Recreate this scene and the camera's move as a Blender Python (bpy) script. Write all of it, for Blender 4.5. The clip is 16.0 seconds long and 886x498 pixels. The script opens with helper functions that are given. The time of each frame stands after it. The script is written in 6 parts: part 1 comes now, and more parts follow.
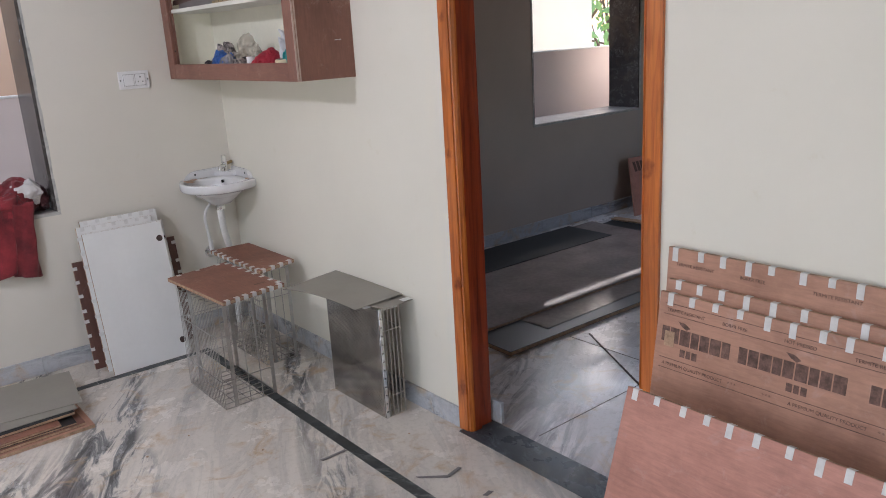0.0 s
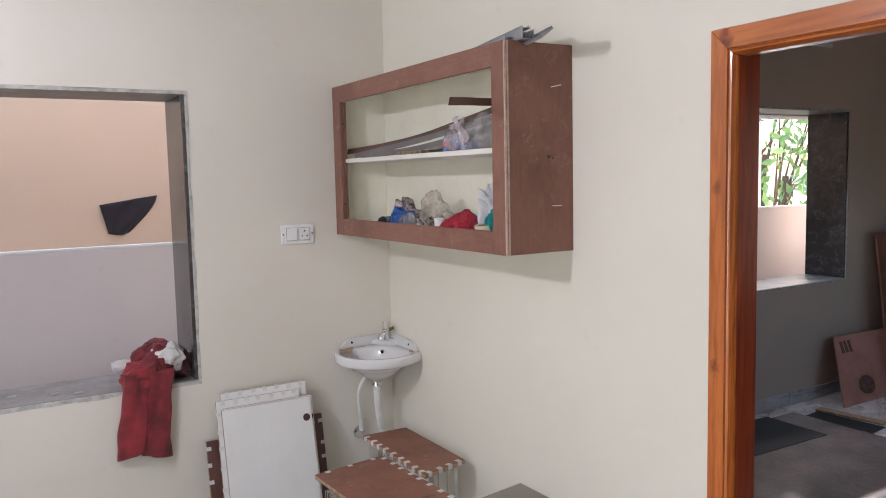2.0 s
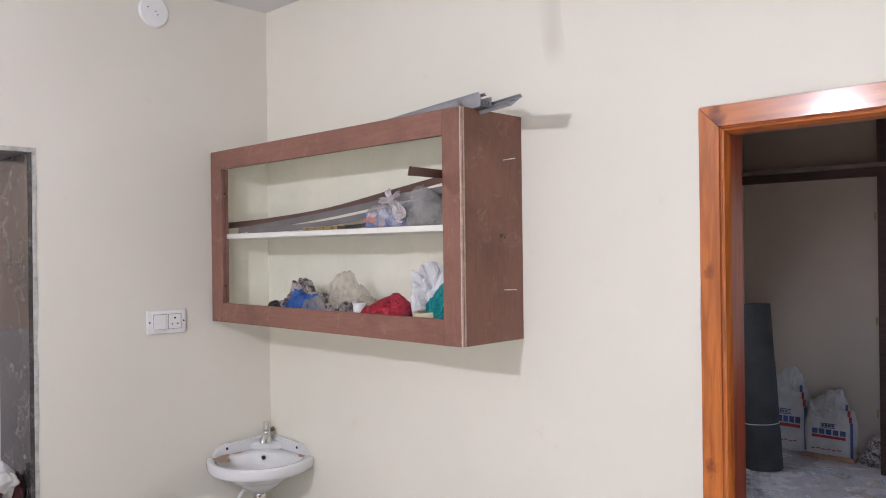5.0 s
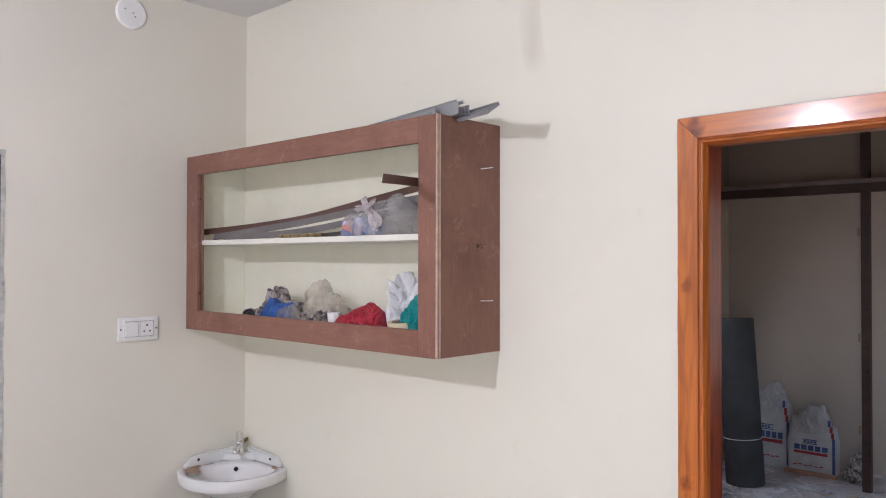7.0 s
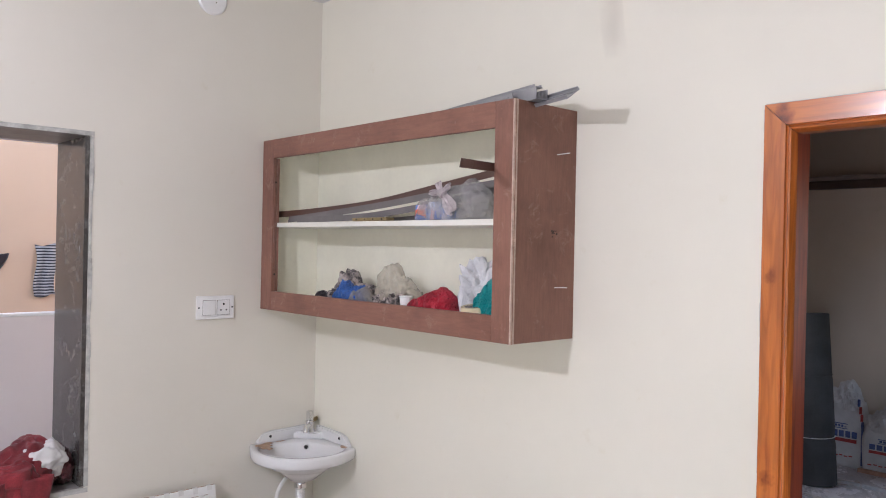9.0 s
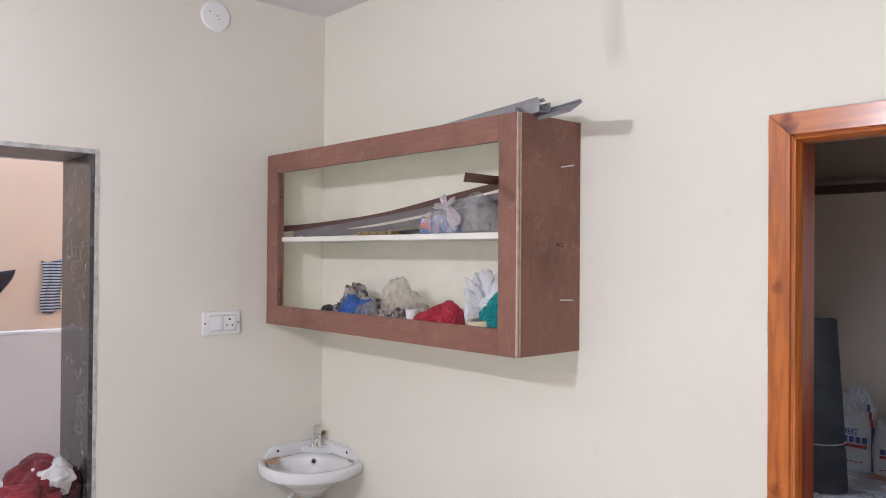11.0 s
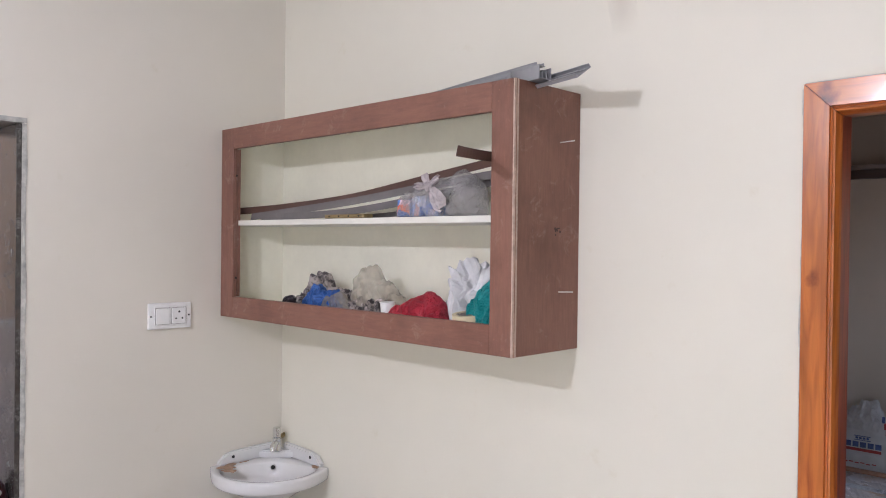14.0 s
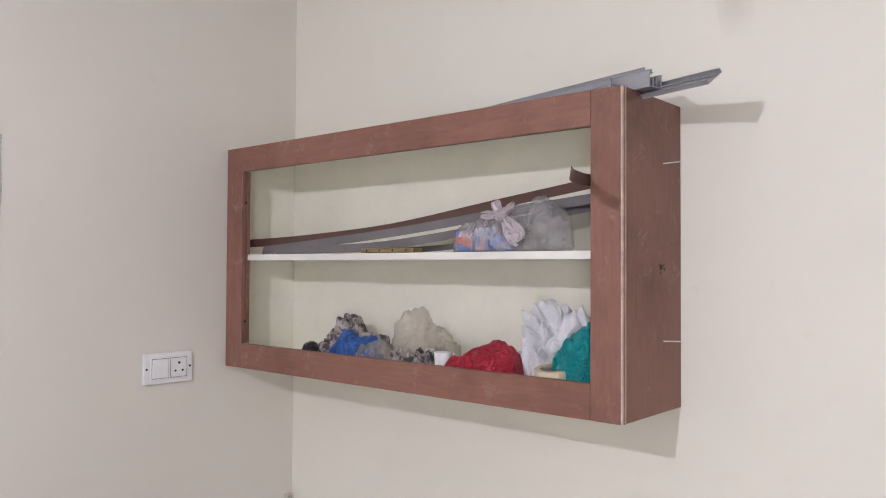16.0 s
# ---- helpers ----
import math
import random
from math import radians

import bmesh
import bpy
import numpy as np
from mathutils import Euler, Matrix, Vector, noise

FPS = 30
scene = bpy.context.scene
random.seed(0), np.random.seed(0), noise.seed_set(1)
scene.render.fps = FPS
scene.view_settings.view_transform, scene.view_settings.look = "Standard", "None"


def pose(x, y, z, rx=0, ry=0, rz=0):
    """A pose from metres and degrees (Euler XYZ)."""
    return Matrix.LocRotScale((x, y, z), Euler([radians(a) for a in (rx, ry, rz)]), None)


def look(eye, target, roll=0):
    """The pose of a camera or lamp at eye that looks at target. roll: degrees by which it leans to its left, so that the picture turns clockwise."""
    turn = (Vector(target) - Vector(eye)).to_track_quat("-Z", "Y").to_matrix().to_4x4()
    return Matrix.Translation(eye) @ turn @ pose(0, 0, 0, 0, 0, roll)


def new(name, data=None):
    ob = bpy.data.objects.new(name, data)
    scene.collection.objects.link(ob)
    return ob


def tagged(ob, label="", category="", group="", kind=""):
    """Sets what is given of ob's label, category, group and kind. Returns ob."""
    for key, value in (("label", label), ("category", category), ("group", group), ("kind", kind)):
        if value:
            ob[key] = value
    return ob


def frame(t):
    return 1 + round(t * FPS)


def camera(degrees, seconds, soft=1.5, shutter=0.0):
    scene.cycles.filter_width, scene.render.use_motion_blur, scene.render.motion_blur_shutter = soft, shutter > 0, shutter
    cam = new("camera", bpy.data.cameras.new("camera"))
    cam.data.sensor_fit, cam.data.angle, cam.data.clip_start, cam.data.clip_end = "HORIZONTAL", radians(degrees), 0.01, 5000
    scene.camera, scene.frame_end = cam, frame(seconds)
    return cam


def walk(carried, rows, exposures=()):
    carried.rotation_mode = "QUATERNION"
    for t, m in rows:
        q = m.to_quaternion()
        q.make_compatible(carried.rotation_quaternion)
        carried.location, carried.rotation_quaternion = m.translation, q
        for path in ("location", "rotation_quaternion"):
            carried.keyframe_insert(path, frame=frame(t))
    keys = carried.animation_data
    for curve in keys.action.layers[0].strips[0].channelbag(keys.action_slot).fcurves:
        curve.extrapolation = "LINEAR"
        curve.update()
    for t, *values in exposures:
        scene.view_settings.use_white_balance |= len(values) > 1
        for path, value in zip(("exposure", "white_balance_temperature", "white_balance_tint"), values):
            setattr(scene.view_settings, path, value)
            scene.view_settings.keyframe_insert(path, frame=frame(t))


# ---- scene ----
cam = camera(59.5, 16.0, soft=1.0)
PATH = [
    (0, (0.106, 0.17, 1.641), (1.308, 1.675, 1.105), -3.3),
    (0.5, (0.116, 0.395, 1.686), (1.364, 1.898, 1.257), -1.9),
    (1, (0.111, 0.6, 1.721), (1.344, 2.142, 1.406), -0.8),
    (1.2, (0.153, 0.672, 1.712), (1.335, 2.260, 1.430), -0.9),
    (1.5, (0.228, 0.81, 1.713), (1.334, 2.461, 1.49), -0.7),
    (2, (0.239, 1.007, 1.745), (1.256, 2.72, 1.56), -1.3),
    (2.2, (0.166, 1.067, 1.733), (1.217, 2.759, 1.553), -1.3),
    (2.5, (0.113, 1.193, 1.751), (1.213, 2.853, 1.568), -0.7),
    (3, (0.093, 1.304, 1.74), (1.227, 2.943, 1.582), -0.5),
    (3.5, (0.171, 1.389, 1.745), (1.277, 3.052, 1.634), -1.8),
    (4, (0.164, 1.472, 1.742), (1.41, 3.035, 1.67), -2.0),
    (4.5, (0.058, 1.563, 1.767), (1.463, 2.986, 1.747), -1.5),
    (6.8, (0.128, 1.575, 1.748), (1.593, 2.937, 1.771), -0.0),
    (7, (0.124, 1.57, 1.762), (1.581, 2.94, 1.791), 0.1),
    (7.5, (0.114, 1.561, 1.769), (1.537, 2.965, 1.832), 0.7),
    (8, (0.09, 1.566, 1.768), (1.488, 2.995, 1.828), 0.9),
    (8.5, (0.094, 1.564, 1.769), (1.473, 3.012, 1.804), 1.1),
    (9, (0.092, 1.599, 1.754), (1.439, 3.077, 1.749), 1.2),
    (11.5, (0.093, 1.602, 1.774), (1.432, 3.087, 1.792), 0.3),
    (12, (0.095, 1.613, 1.77), (1.457, 3.077, 1.781), 0.5),
    (12.5, (0.082, 1.654, 1.776), (1.502, 3.062, 1.776), 0.7),
    (13, (0.027, 1.722, 1.77), (1.502, 3.072, 1.746), 1.1),
    (13.5, (0.034, 1.772, 1.762), (1.521, 3.109, 1.727), 1.4),
    (14, (0.215, 1.866, 1.768), (1.643, 3.266, 1.751), 0.7),
    (14.5, (0.293, 1.935, 1.795), (1.686, 3.37, 1.792), 0.1),
    (15, (0.258, 2.075, 1.793), (1.675, 3.486, 1.791), 0.4),
    (15.5, (0.205, 2.227, 1.821), (1.682, 3.575, 1.852), 1.0),
    (16, (0.271, 2.337, 1.802), (1.784, 3.644, 1.85), 0.3),
]
EXPOSURE = [(0.0, 1.85, 5800, 13), (0.8, 1.87, 5760, 12), (1.3, 1.94, 5950, 13), (2.2, 2.04, 5950, 13), (3.0, 2.20, 5870, 14), (13.5, 2.20, 5880, 15), (14.5, 2.15, 5890, 15), (16.0, 2.11, 5920, 16)]
walk(cam, [(t, look(eye, target, roll)) for t, eye, target, roll in PATH], EXPOSURE)

# ---- world and light ----

world = bpy.data.worlds.new("sky")
scene.world = world
world.use_nodes = True
wn = world.node_tree.nodes
sky = wn.new("ShaderNodeTexSky")
sky.sky_type = "NISHITA"
sky.sun_disc = False
sky.sun_elevation, sky.sun_rotation = radians(37), radians(45)
sky.air_density, sky.dust_density, sky.ozone_density = 1.2, 3.0, 1.0
world.node_tree.links.new(sky.outputs[0], wn["Background"].inputs[0])
wn["Background"].inputs[1].default_value = 0.15

sun = new("sun", bpy.data.lights.new("sun", "SUN"))
sun.data.energy, sun.data.angle, sun.data.color = 5.0, radians(0.6), (1.0, 0.96, 0.9)
sun.matrix_world = look((3.5 + 15, 3.2 + 15.1, 16), (3.5, 3.2, 0))

bulb_light = new("bulb_light", bpy.data.lights.new("bulb_light", "POINT"))
bulb_light.data.energy, bulb_light.data.shadow_soft_size, bulb_light.data.color = 18.0, 0.035, (0.98, 0.96, 0.98)
bulb_light.location = (-0.65, 2.97, 2.485)

# fill light added at an unseen south opening to brighten the side room
south_light = new("south_window_light", bpy.data.lights.new("south_window_light", "AREA"))
south_light.data.shape, south_light.data.size, south_light.data.size_y = "RECTANGLE", 1.45, 1.2
south_light.data.energy, south_light.data.color = 0.6, (1.0, 0.93, 0.88)
south_light.matrix_world = look((5.5, 0.52, 1.55), (5.9, 3.0, 1.1))

# sky light through the north window of the side room
north_light = new("north_window_light", bpy.data.lights.new("north_window_light", "AREA"))
north_light.data.shape, north_light.data.size, north_light.data.size_y = "RECTANGLE", 1.25, 0.5
north_light.data.energy, north_light.data.color = 2.2, (0.88, 0.93, 1.0)
north_light.matrix_world = look((5.29, 4.53, 1.86), (4.7, 2.6, 0.2))

# daylight through the doorway behind the camera
door_light = new("doorway_light", bpy.data.lights.new("doorway_light", "AREA"))
door_light.data.shape, door_light.data.size, door_light.data.size_y = "RECTANGLE", 1.1, 1.9
door_light.data.energy, door_light.data.color = 9.3, (0.97, 0.98, 1.0)
door_light.matrix_world = look((-2.20, 0.55, 1.08), (2.0, 0.60, 0.75))

# ---- node materials ----


def shade(name, rough=0.6, metal=0.0):
    """An empty Principled material and short ways to add nodes to it."""
    m = bpy.data.materials.new(name)
    m.use_nodes = True
    nt = m.node_tree
    b = nt.nodes["Principled BSDF"]
    b.inputs["Roughness"].default_value, b.inputs["Metallic"].default_value = rough, metal
    return m, nt, b


def coords(nt, scale=(1, 1, 1), shift=False):
    tc = nt.nodes.new("ShaderNodeTexCoord")
    mp = nt.nodes.new("ShaderNodeMapping")
    mp.inputs["Scale"].default_value = scale
    nt.links.new(tc.outputs["Object"], mp.inputs["Vector"])
    if shift:
        info = nt.nodes.new("ShaderNodeObjectInfo")
        mul = nt.nodes.new("ShaderNodeMath")
        mul.operation = "MULTIPLY"
        mul.inputs[1].default_value = 37.0
        nt.links.new(info.outputs["Random"], mul.inputs[0])
        nt.links.new(mul.outputs[0], mp.inputs["Location"])
    return mp.outputs[0]


def tex_noise(nt, vec, scale, detail=4.0, rough=0.55, warp=0.0):
    n = nt.nodes.new("ShaderNodeTexNoise")
    n.inputs["Scale"].default_value, n.inputs["Detail"].default_value = scale, detail
    n.inputs["Roughness"].default_value, n.inputs["Distortion"].default_value = rough, warp
    nt.links.new(vec, n.inputs["Vector"])
    return n.outputs["Fac"]


def ramp(nt, fac, stops):
    r = nt.nodes.new("ShaderNodeValToRGB")
    while len(r.color_ramp.elements) < len(stops):
        r.color_ramp.elements.new(0.5)
    for e, (p, c) in zip(r.color_ramp.elements, stops):
        e.position = p
        e.color = (*c, 1) if len(c) == 3 else c
    nt.links.new(fac, r.inputs[0])
    return r.outputs[0]


def mix(nt, fac, a, b, mode="MIX"):
    x = nt.nodes.new("ShaderNodeMix")
    x.data_type, x.blend_type = "RGBA", mode
    for value, socket in ((fac, x.inputs[0]), (a, x.inputs[6]), (b, x.inputs[7])):
        if isinstance(value, (int, float)):
            socket.default_value = value
        elif isinstance(value, tuple):
            socket.default_value = (*value, 1)
        else:
            nt.links.new(value, socket)
    return x.outputs[2]


def bump(nt, b, height, strength=0.2, depth=0.002):
    n = nt.nodes.new("ShaderNodeBump")
    n.inputs["Strength"].default_value, n.inputs["Distance"].default_value = strength, depth
    nt.links.new(height, n.inputs["Height"])
    nt.links.new(n.outputs[0], b.inputs["Normal"])


def plain(name, col, rough=0.6, metal=0.0, vary=0.12, scale=6.0, grain=60.0, bumps=0.15, shift=True):
    """Colour with a large and a fine variation and a fine relief."""
    m, nt, b = shade(name, rough, metal)
    v = coords(nt, shift=shift)
    big, fine = tex_noise(nt, v, scale), tex_noise(nt, v, grain, 5)
    dark = tuple(c * (1 - vary) for c in col)
    light = tuple(min(1, c * (1 + vary)) for c in col)
    c = ramp(nt, big, [(0.3, dark), (0.7, light)])
    c2 = ramp(nt, fine, [(0.25, tuple(1 - vary * 0.7 for _ in col)), (0.75, (1, 1, 1))])
    nt.links.new(mix(nt, 1.0, c, c2, "MULTIPLY"), b.inputs["Base Color"])
    bump(nt, b, fine, bumps, 0.0015)
    return m


def wall_paint(name, col, rough=0.55, stain=0.05):
    m, nt, b = shade(name, rough)
    v = coords(nt)
    cloud = tex_noise(nt, v, 1.3, 5, 0.6)
    c = ramp(nt, cloud, [(0.3, tuple(x * (1 - stain) for x in col)), (0.65, col)])
    spots = tex_noise(nt, v, 9.0, 6, 0.7)
    c = mix(nt, 1.0, c, ramp(nt, spots, [(0.22, (0.93, 0.91, 0.86)), (0.36, (1, 1, 1))]), "MULTIPLY")
    nt.links.new(c, b.inputs["Base Color"])
    stretch = coords(nt, (6, 6, 1.2))
    h = mix(nt, 0.5, tex_noise(nt, stretch, 5, 4), tex_noise(nt, v, 140, 3))
    bump(nt, b, h, 0.12, 0.003)
    return m


def marble(name, base, vein, dark, rough=0.2, scale=1.0, turn=29.0, long=0.19, stain=(0.50, 0.36, 0.22)):
    """Polished marble with clustered streaky veins along one direction, stains and dust."""
    m, nt, b = shade(name, rough)
    o = coords(nt)
    spin = nt.nodes.new("ShaderNodeMapping")
    spin.inputs["Rotation"].default_value = (0, 0, radians(turn))
    nt.links.new(o, spin.inputs["Vector"])
    st = nt.nodes.new("ShaderNodeMapping")
    st.inputs["Scale"].default_value = (1, long, 1)
    nt.links.new(spin.outputs[0], st.inputs["Vector"])
    v = st.outputs[0]
    where = ramp(nt, tex_noise(nt, v, 2.6 * scale, 3, 0.5, 0.5), [(0.48, (0, 0, 0)), (0.60, (0.9, 0.9, 0.9))])
    streak = ramp(nt, tex_noise(nt, v, 12 * scale, 9, 0.68, 1.1), [(0.40, dark), (0.485, vein), (0.545, base)])
    c = mix(nt, where, base, streak)
    hair = ramp(nt, tex_noise(nt, v, 5 * scale, 9, 0.7, 1.8), [(0.42, (1, 1, 1)), (0.485, (0.66, 0.67, 0.69)), (0.53, (1, 1, 1))])
    c = mix(nt, 0.4, c, mix(nt, 1.0, c, hair, "MULTIPLY"))
    soft = ramp(nt, tex_noise(nt, v, 3.3 * scale, 5, 0.6, 0.6), [(0.35, (0.88, 0.885, 0.90)), (0.55, (1, 1, 1))])
    c = mix(nt, 1.0, c, soft, "MULTIPLY")
    c = mix(nt, ramp(nt, tex_noise(nt, o, 5.5, 6, 0.65, 0.8), [(0.54, (0, 0, 0)), (0.68, (0.75, 0.75, 0.75))]), c, stain)
    dust = tex_noise(nt, o, 45, 6, 0.7)
    c = mix(nt, 1.0, c, ramp(nt, dust, [(0.3, (0.84, 0.83, 0.80)), (0.5, (1, 1, 1))]), "MULTIPLY")
    nt.links.new(c, b.inputs["Base Color"])
    nt.links.new(ramp(nt, tex_noise(nt, o, 3, 6, 0.65), [(0.3, (rough * 0.8,) * 3), (0.7, (min(1, rough * 2.2),) * 3)]), b.inputs["Roughness"])
    return m


def timber(name, light, dark, axis="z", rough=0.28, knots=(), coat=0.5):
    """Varnished wood with grain along one axis and knots."""
    m, nt, b = shade(name, rough)
    sc = {"z": (1, 1, 0.07), "y": (1, 0.07, 1), "x": (0.07, 1, 1)}[axis]
    v = coords(nt, sc, shift=True)
    g = tex_noise(nt, v, 38, 6, 0.6, 1.2)
    c = ramp(nt, g, [(0.3, dark), (0.5, light), (0.7, tuple(x * 0.78 for x in light))])
    rings = nt.nodes.new("ShaderNodeTexNoise")
    rings.inputs["Scale"].default_value, rings.inputs["Detail"].default_value, rings.inputs["Distortion"].default_value = 9, 2, 2.5
    nt.links.new(v, rings.inputs["Vector"])
    c = mix(nt, 0.45, c, mix(nt, 1.0, c, ramp(nt, rings.outputs["Fac"], [(0.4, (1, 1, 1)), (0.48, (0.45, 0.35, 0.3)), (0.56, (1, 1, 1))]), "MULTIPLY"))
    wob = nt.nodes.new("ShaderNodeTexNoise")
    wob.inputs["Scale"].default_value, wob.inputs["Detail"].default_value = 30, 3
    o = coords(nt)
    nt.links.new(o, wob.inputs["Vector"])
    for ky, kz, kr in knots:
        sh = nt.nodes.new("ShaderNodeMapping")
        sh.inputs["Location"].default_value = (0, -ky / kr, -kz / kr * 0.7)
        sh.inputs["Scale"].default_value = (0.3 / kr, 1 / kr, 0.7 / kr)
        nt.links.new(o, sh.inputs["Vector"])
        ln = nt.nodes.new("ShaderNodeVectorMath")
        ln.operation = "LENGTH"
        nt.links.new(sh.outputs[0], ln.inputs[0])
        ad = nt.nodes.new("ShaderNodeMath")
        ad.operation = "MULTIPLY_ADD"
        ad.inputs[1].default_value, ad.inputs[2].default_value = 1.6, -0.8
        nt.links.new(wob.outputs["Fac"], ad.inputs[0])
        sm_ = nt.nodes.new("ShaderNodeMath")
        nt.links.new(ln.outputs["Value"], sm_.inputs[0])
        nt.links.new(ad.outputs[0], sm_.inputs[1])
        c = mix(nt, 1.0, c, ramp(nt, sm_.outputs[0], [(0.12, (0.62, 0.5, 0.4)), (0.3, (0.16, 0.09, 0.06)), (0.55, (0.45, 0.33, 0.27)), (1.0, (1, 1, 1))]), "MULTIPLY")
    big = tex_noise(nt, coords(nt, shift=True), 2.2, 3)
    c = mix(nt, 1.0, c, ramp(nt, big, [(0.3, (0.72, 0.66, 0.62)), (0.65, (1, 1, 1))]), "MULTIPLY")
    nt.links.new(c, b.inputs["Base Color"])
    b.inputs["Coat Weight"].default_value, b.inputs["Coat Roughness"].default_value = coat, 0.12
    bump(nt, b, g, 0.12, 0.001)
    return m


def film_ply(name, col, axis="y", rough=0.5, scuff=0.5):
    """Reddish-brown film-faced plywood with faint grain, scuffs and chalky marks."""
    m, nt, b = shade(name, rough)
    v = coords(nt, {"y": (1, 0.12, 1), "z": (1, 1, 0.12), "x": (0.12, 1, 1)}[axis], shift=True)
    o = coords(nt, shift=True)
    g = tex_noise(nt, v, 110, 6, 0.68, 0.4)
    c = ramp(nt, g, [(0.3, tuple(x * 0.83 for x in col)), (0.7, tuple(x * 1.10 for x in col))])
    blot = tex_noise(nt, o, 4.5, 6, 0.65)
    c = mix(nt, 1.0, c, ramp(nt, blot, [(0.30, (0.70, 0.66, 0.64)), (0.58, (1, 1, 1))]), "MULTIPLY")
    chalk = tex_noise(nt, o, 13, 7, 0.75, 0.8)
    c = mix(nt, ramp(nt, chalk, [(0.57, (0, 0, 0)), (0.76, (scuff, scuff, scuff))]), c, (0.55, 0.42, 0.38))
    nt.links.new(c, b.inputs["Base Color"])
    bump(nt, b, g, 0.1, 0.001)
    return m


M_WALL = wall_paint("cream_wall_paint", (0.77, 0.735, 0.635))
# north wall: a darker copy of the paint carries its weaker light
M_WALLN = wall_paint("pinkish_wall_paint_shaded", (0.715, 0.675, 0.595))
M_CEIL = wall_paint("white_ceiling_paint", (0.74, 0.72, 0.73))
# the side room's dimness is put into this browner copy of the cream
M_ROOM2 = wall_paint("cream_wall_paint_dimmed", (0.54, 0.45, 0.375), 0.6, 0.12)
M_PARAPET = wall_paint("parapet_paint", (0.66, 0.59, 0.575), 0.7, 0.05)
M_PEACH = wall_paint("peach_house_paint", (0.60, 0.42, 0.285), 0.7, 0.06)
M_CREAMX = wall_paint("cream_house_paint", (0.80, 0.74, 0.58), 0.7, 0.06)
M_FLOOR = marble("white_marble", (0.69, 0.635, 0.565), (0.20, 0.202, 0.21), (0.035, 0.037, 0.042), 0.16)
M_FLOOR2 = marble("dusty_grey_marble", (0.70, 0.655, 0.65), (0.36, 0.34, 0.34), (0.15, 0.14, 0.14), 0.17, 0.7, 60)
M_SKIRT = marble("grey_skirting_marble", (0.52, 0.53, 0.55), (0.32, 0.33, 0.36), (0.2, 0.21, 0.23), 0.3, 2.0, 80)
M_THRESHOLD = marble("blue_black_threshold_stone", (0.045, 0.052, 0.06), (0.085, 0.098, 0.115), (0.16, 0.17, 0.19), 0.22, 4.0, 20, 0.5, (0.10, 0.09, 0.08))
M_STRIP = marble("dark_border_stone", (0.045, 0.05, 0.05), (0.08, 0.088, 0.088), (0.20, 0.205, 0.20), 0.3, 4.0, -35, 0.2, (0.09, 0.095, 0.095))
M_REVEAL = marble("polished_grey_granite", (0.062, 0.056, 0.052), (0.10, 0.093, 0.088), (0.17, 0.16, 0.15), 0.13, 5.0, 12, 0.8, (0.10, 0.08, 0.065))
M_SILL = plain("dusty_granite_sill", (0.24, 0.225, 0.215), 0.4, 0, 0.3, 8, 60, 0.1)
M_MORTAR = plain("rough_mortar", (0.50, 0.49, 0.46), 0.9, 0, 0.3, 25, 120, 0.6)
M_DOORV = timber("varnished_pine_upright", (0.60, 0.178, 0.029), (0.38, 0.082, 0.014), "z", knots=((0.468, 1.70, 0.026), (0.472, 1.19, 0.03), (0.46, 0.66, 0.03), (0.47, 0.2, 0.034), (-0.455, 1.22, 0.03), (-0.46, 0.5, 0.02)))
M_DOORH = timber("varnished_pine_level", (0.58, 0.170, 0.030), (0.37, 0.085, 0.015), "y", knots=((0.45, 2.09, 0.035),))
M_DARKV = timber("dark_red_jamb_upright", (0.42, 0.062, 0.012), (0.20, 0.026, 0.006), "z", 0.3, (), 0.2)
M_BROWNW = timber("dark_brown_wood", (0.07, 0.035, 0.025), (0.04, 0.02, 0.015), "y", 0.5, (), 0.0)
# paler brown paints in the light along the beam's upper band
M_LEDGE = plain("lit_brown_ledge", (0.20, 0.15, 0.13), 0.6, 0, 0.2, 6, 60, 0.1)
M_PLYY = film_ply("cabinet_ply_level", (0.245, 0.113, 0.078), "y", 0.5, 0.38)
M_PLYZ = film_ply("cabinet_ply_upright", (0.245, 0.113, 0.078), "z", 0.5, 0.38)
M_PLYTOP = film_ply("brown_board_top", (0.27, 0.115, 0.072), "y", 0.55, 0.3)
M_PLYRED = film_ply("red_ply_sheet", (0.52, 0.25, 0.19), "y", 0.55, 0.4)
M_PLYTAN = film_ply("tan_ply_sheet", (0.46, 0.25, 0.17), "y", 0.55, 0.4)
M_PALEEDGE = plain("pale_ply_edge", (0.55, 0.42, 0.35), 0.8, 0, 0.2, 40, 160, 0.3)
M_PLYEDGE = plain("raw_ply_edge", (0.42, 0.28, 0.18), 0.8, 0, 0.3, 40, 160, 0.3)
# lighter than the walls: the cabinet's bright inside is put into this cream
M_CREAMBOARD = plain("cream_board_brightened", (0.90, 0.87, 0.735), 0.5, 0, 0.05, 4, 50, 0.08)
M_WHITEBOARD = plain("white_laminate", (0.74, 0.735, 0.72), 0.32, 0, 0.04, 3, 40, 0.04)
M_SHELF = plain("white_shelf_laminate", (0.78, 0.76, 0.69), 0.4, 0, 0.05, 4, 40, 0.05)
M_TAPE = plain("white_tape", (0.68, 0.67, 0.65), 0.6, 0, 0.1, 30, 150, 0.2)
M_PLYDARK = film_ply("dark_brown_ply", (0.125, 0.055, 0.042), "z", 0.5, 0.15)
M_PERF = plain("perforated_stainless_steel", (0.46, 0.445, 0.42), 0.15, 1.0, 0.3, 9, 120, 0.04)
M_INK = plain("brown_black_ink", (0.17, 0.095, 0.072), 0.7, 0, 0.5, 50, 220, 0.1)
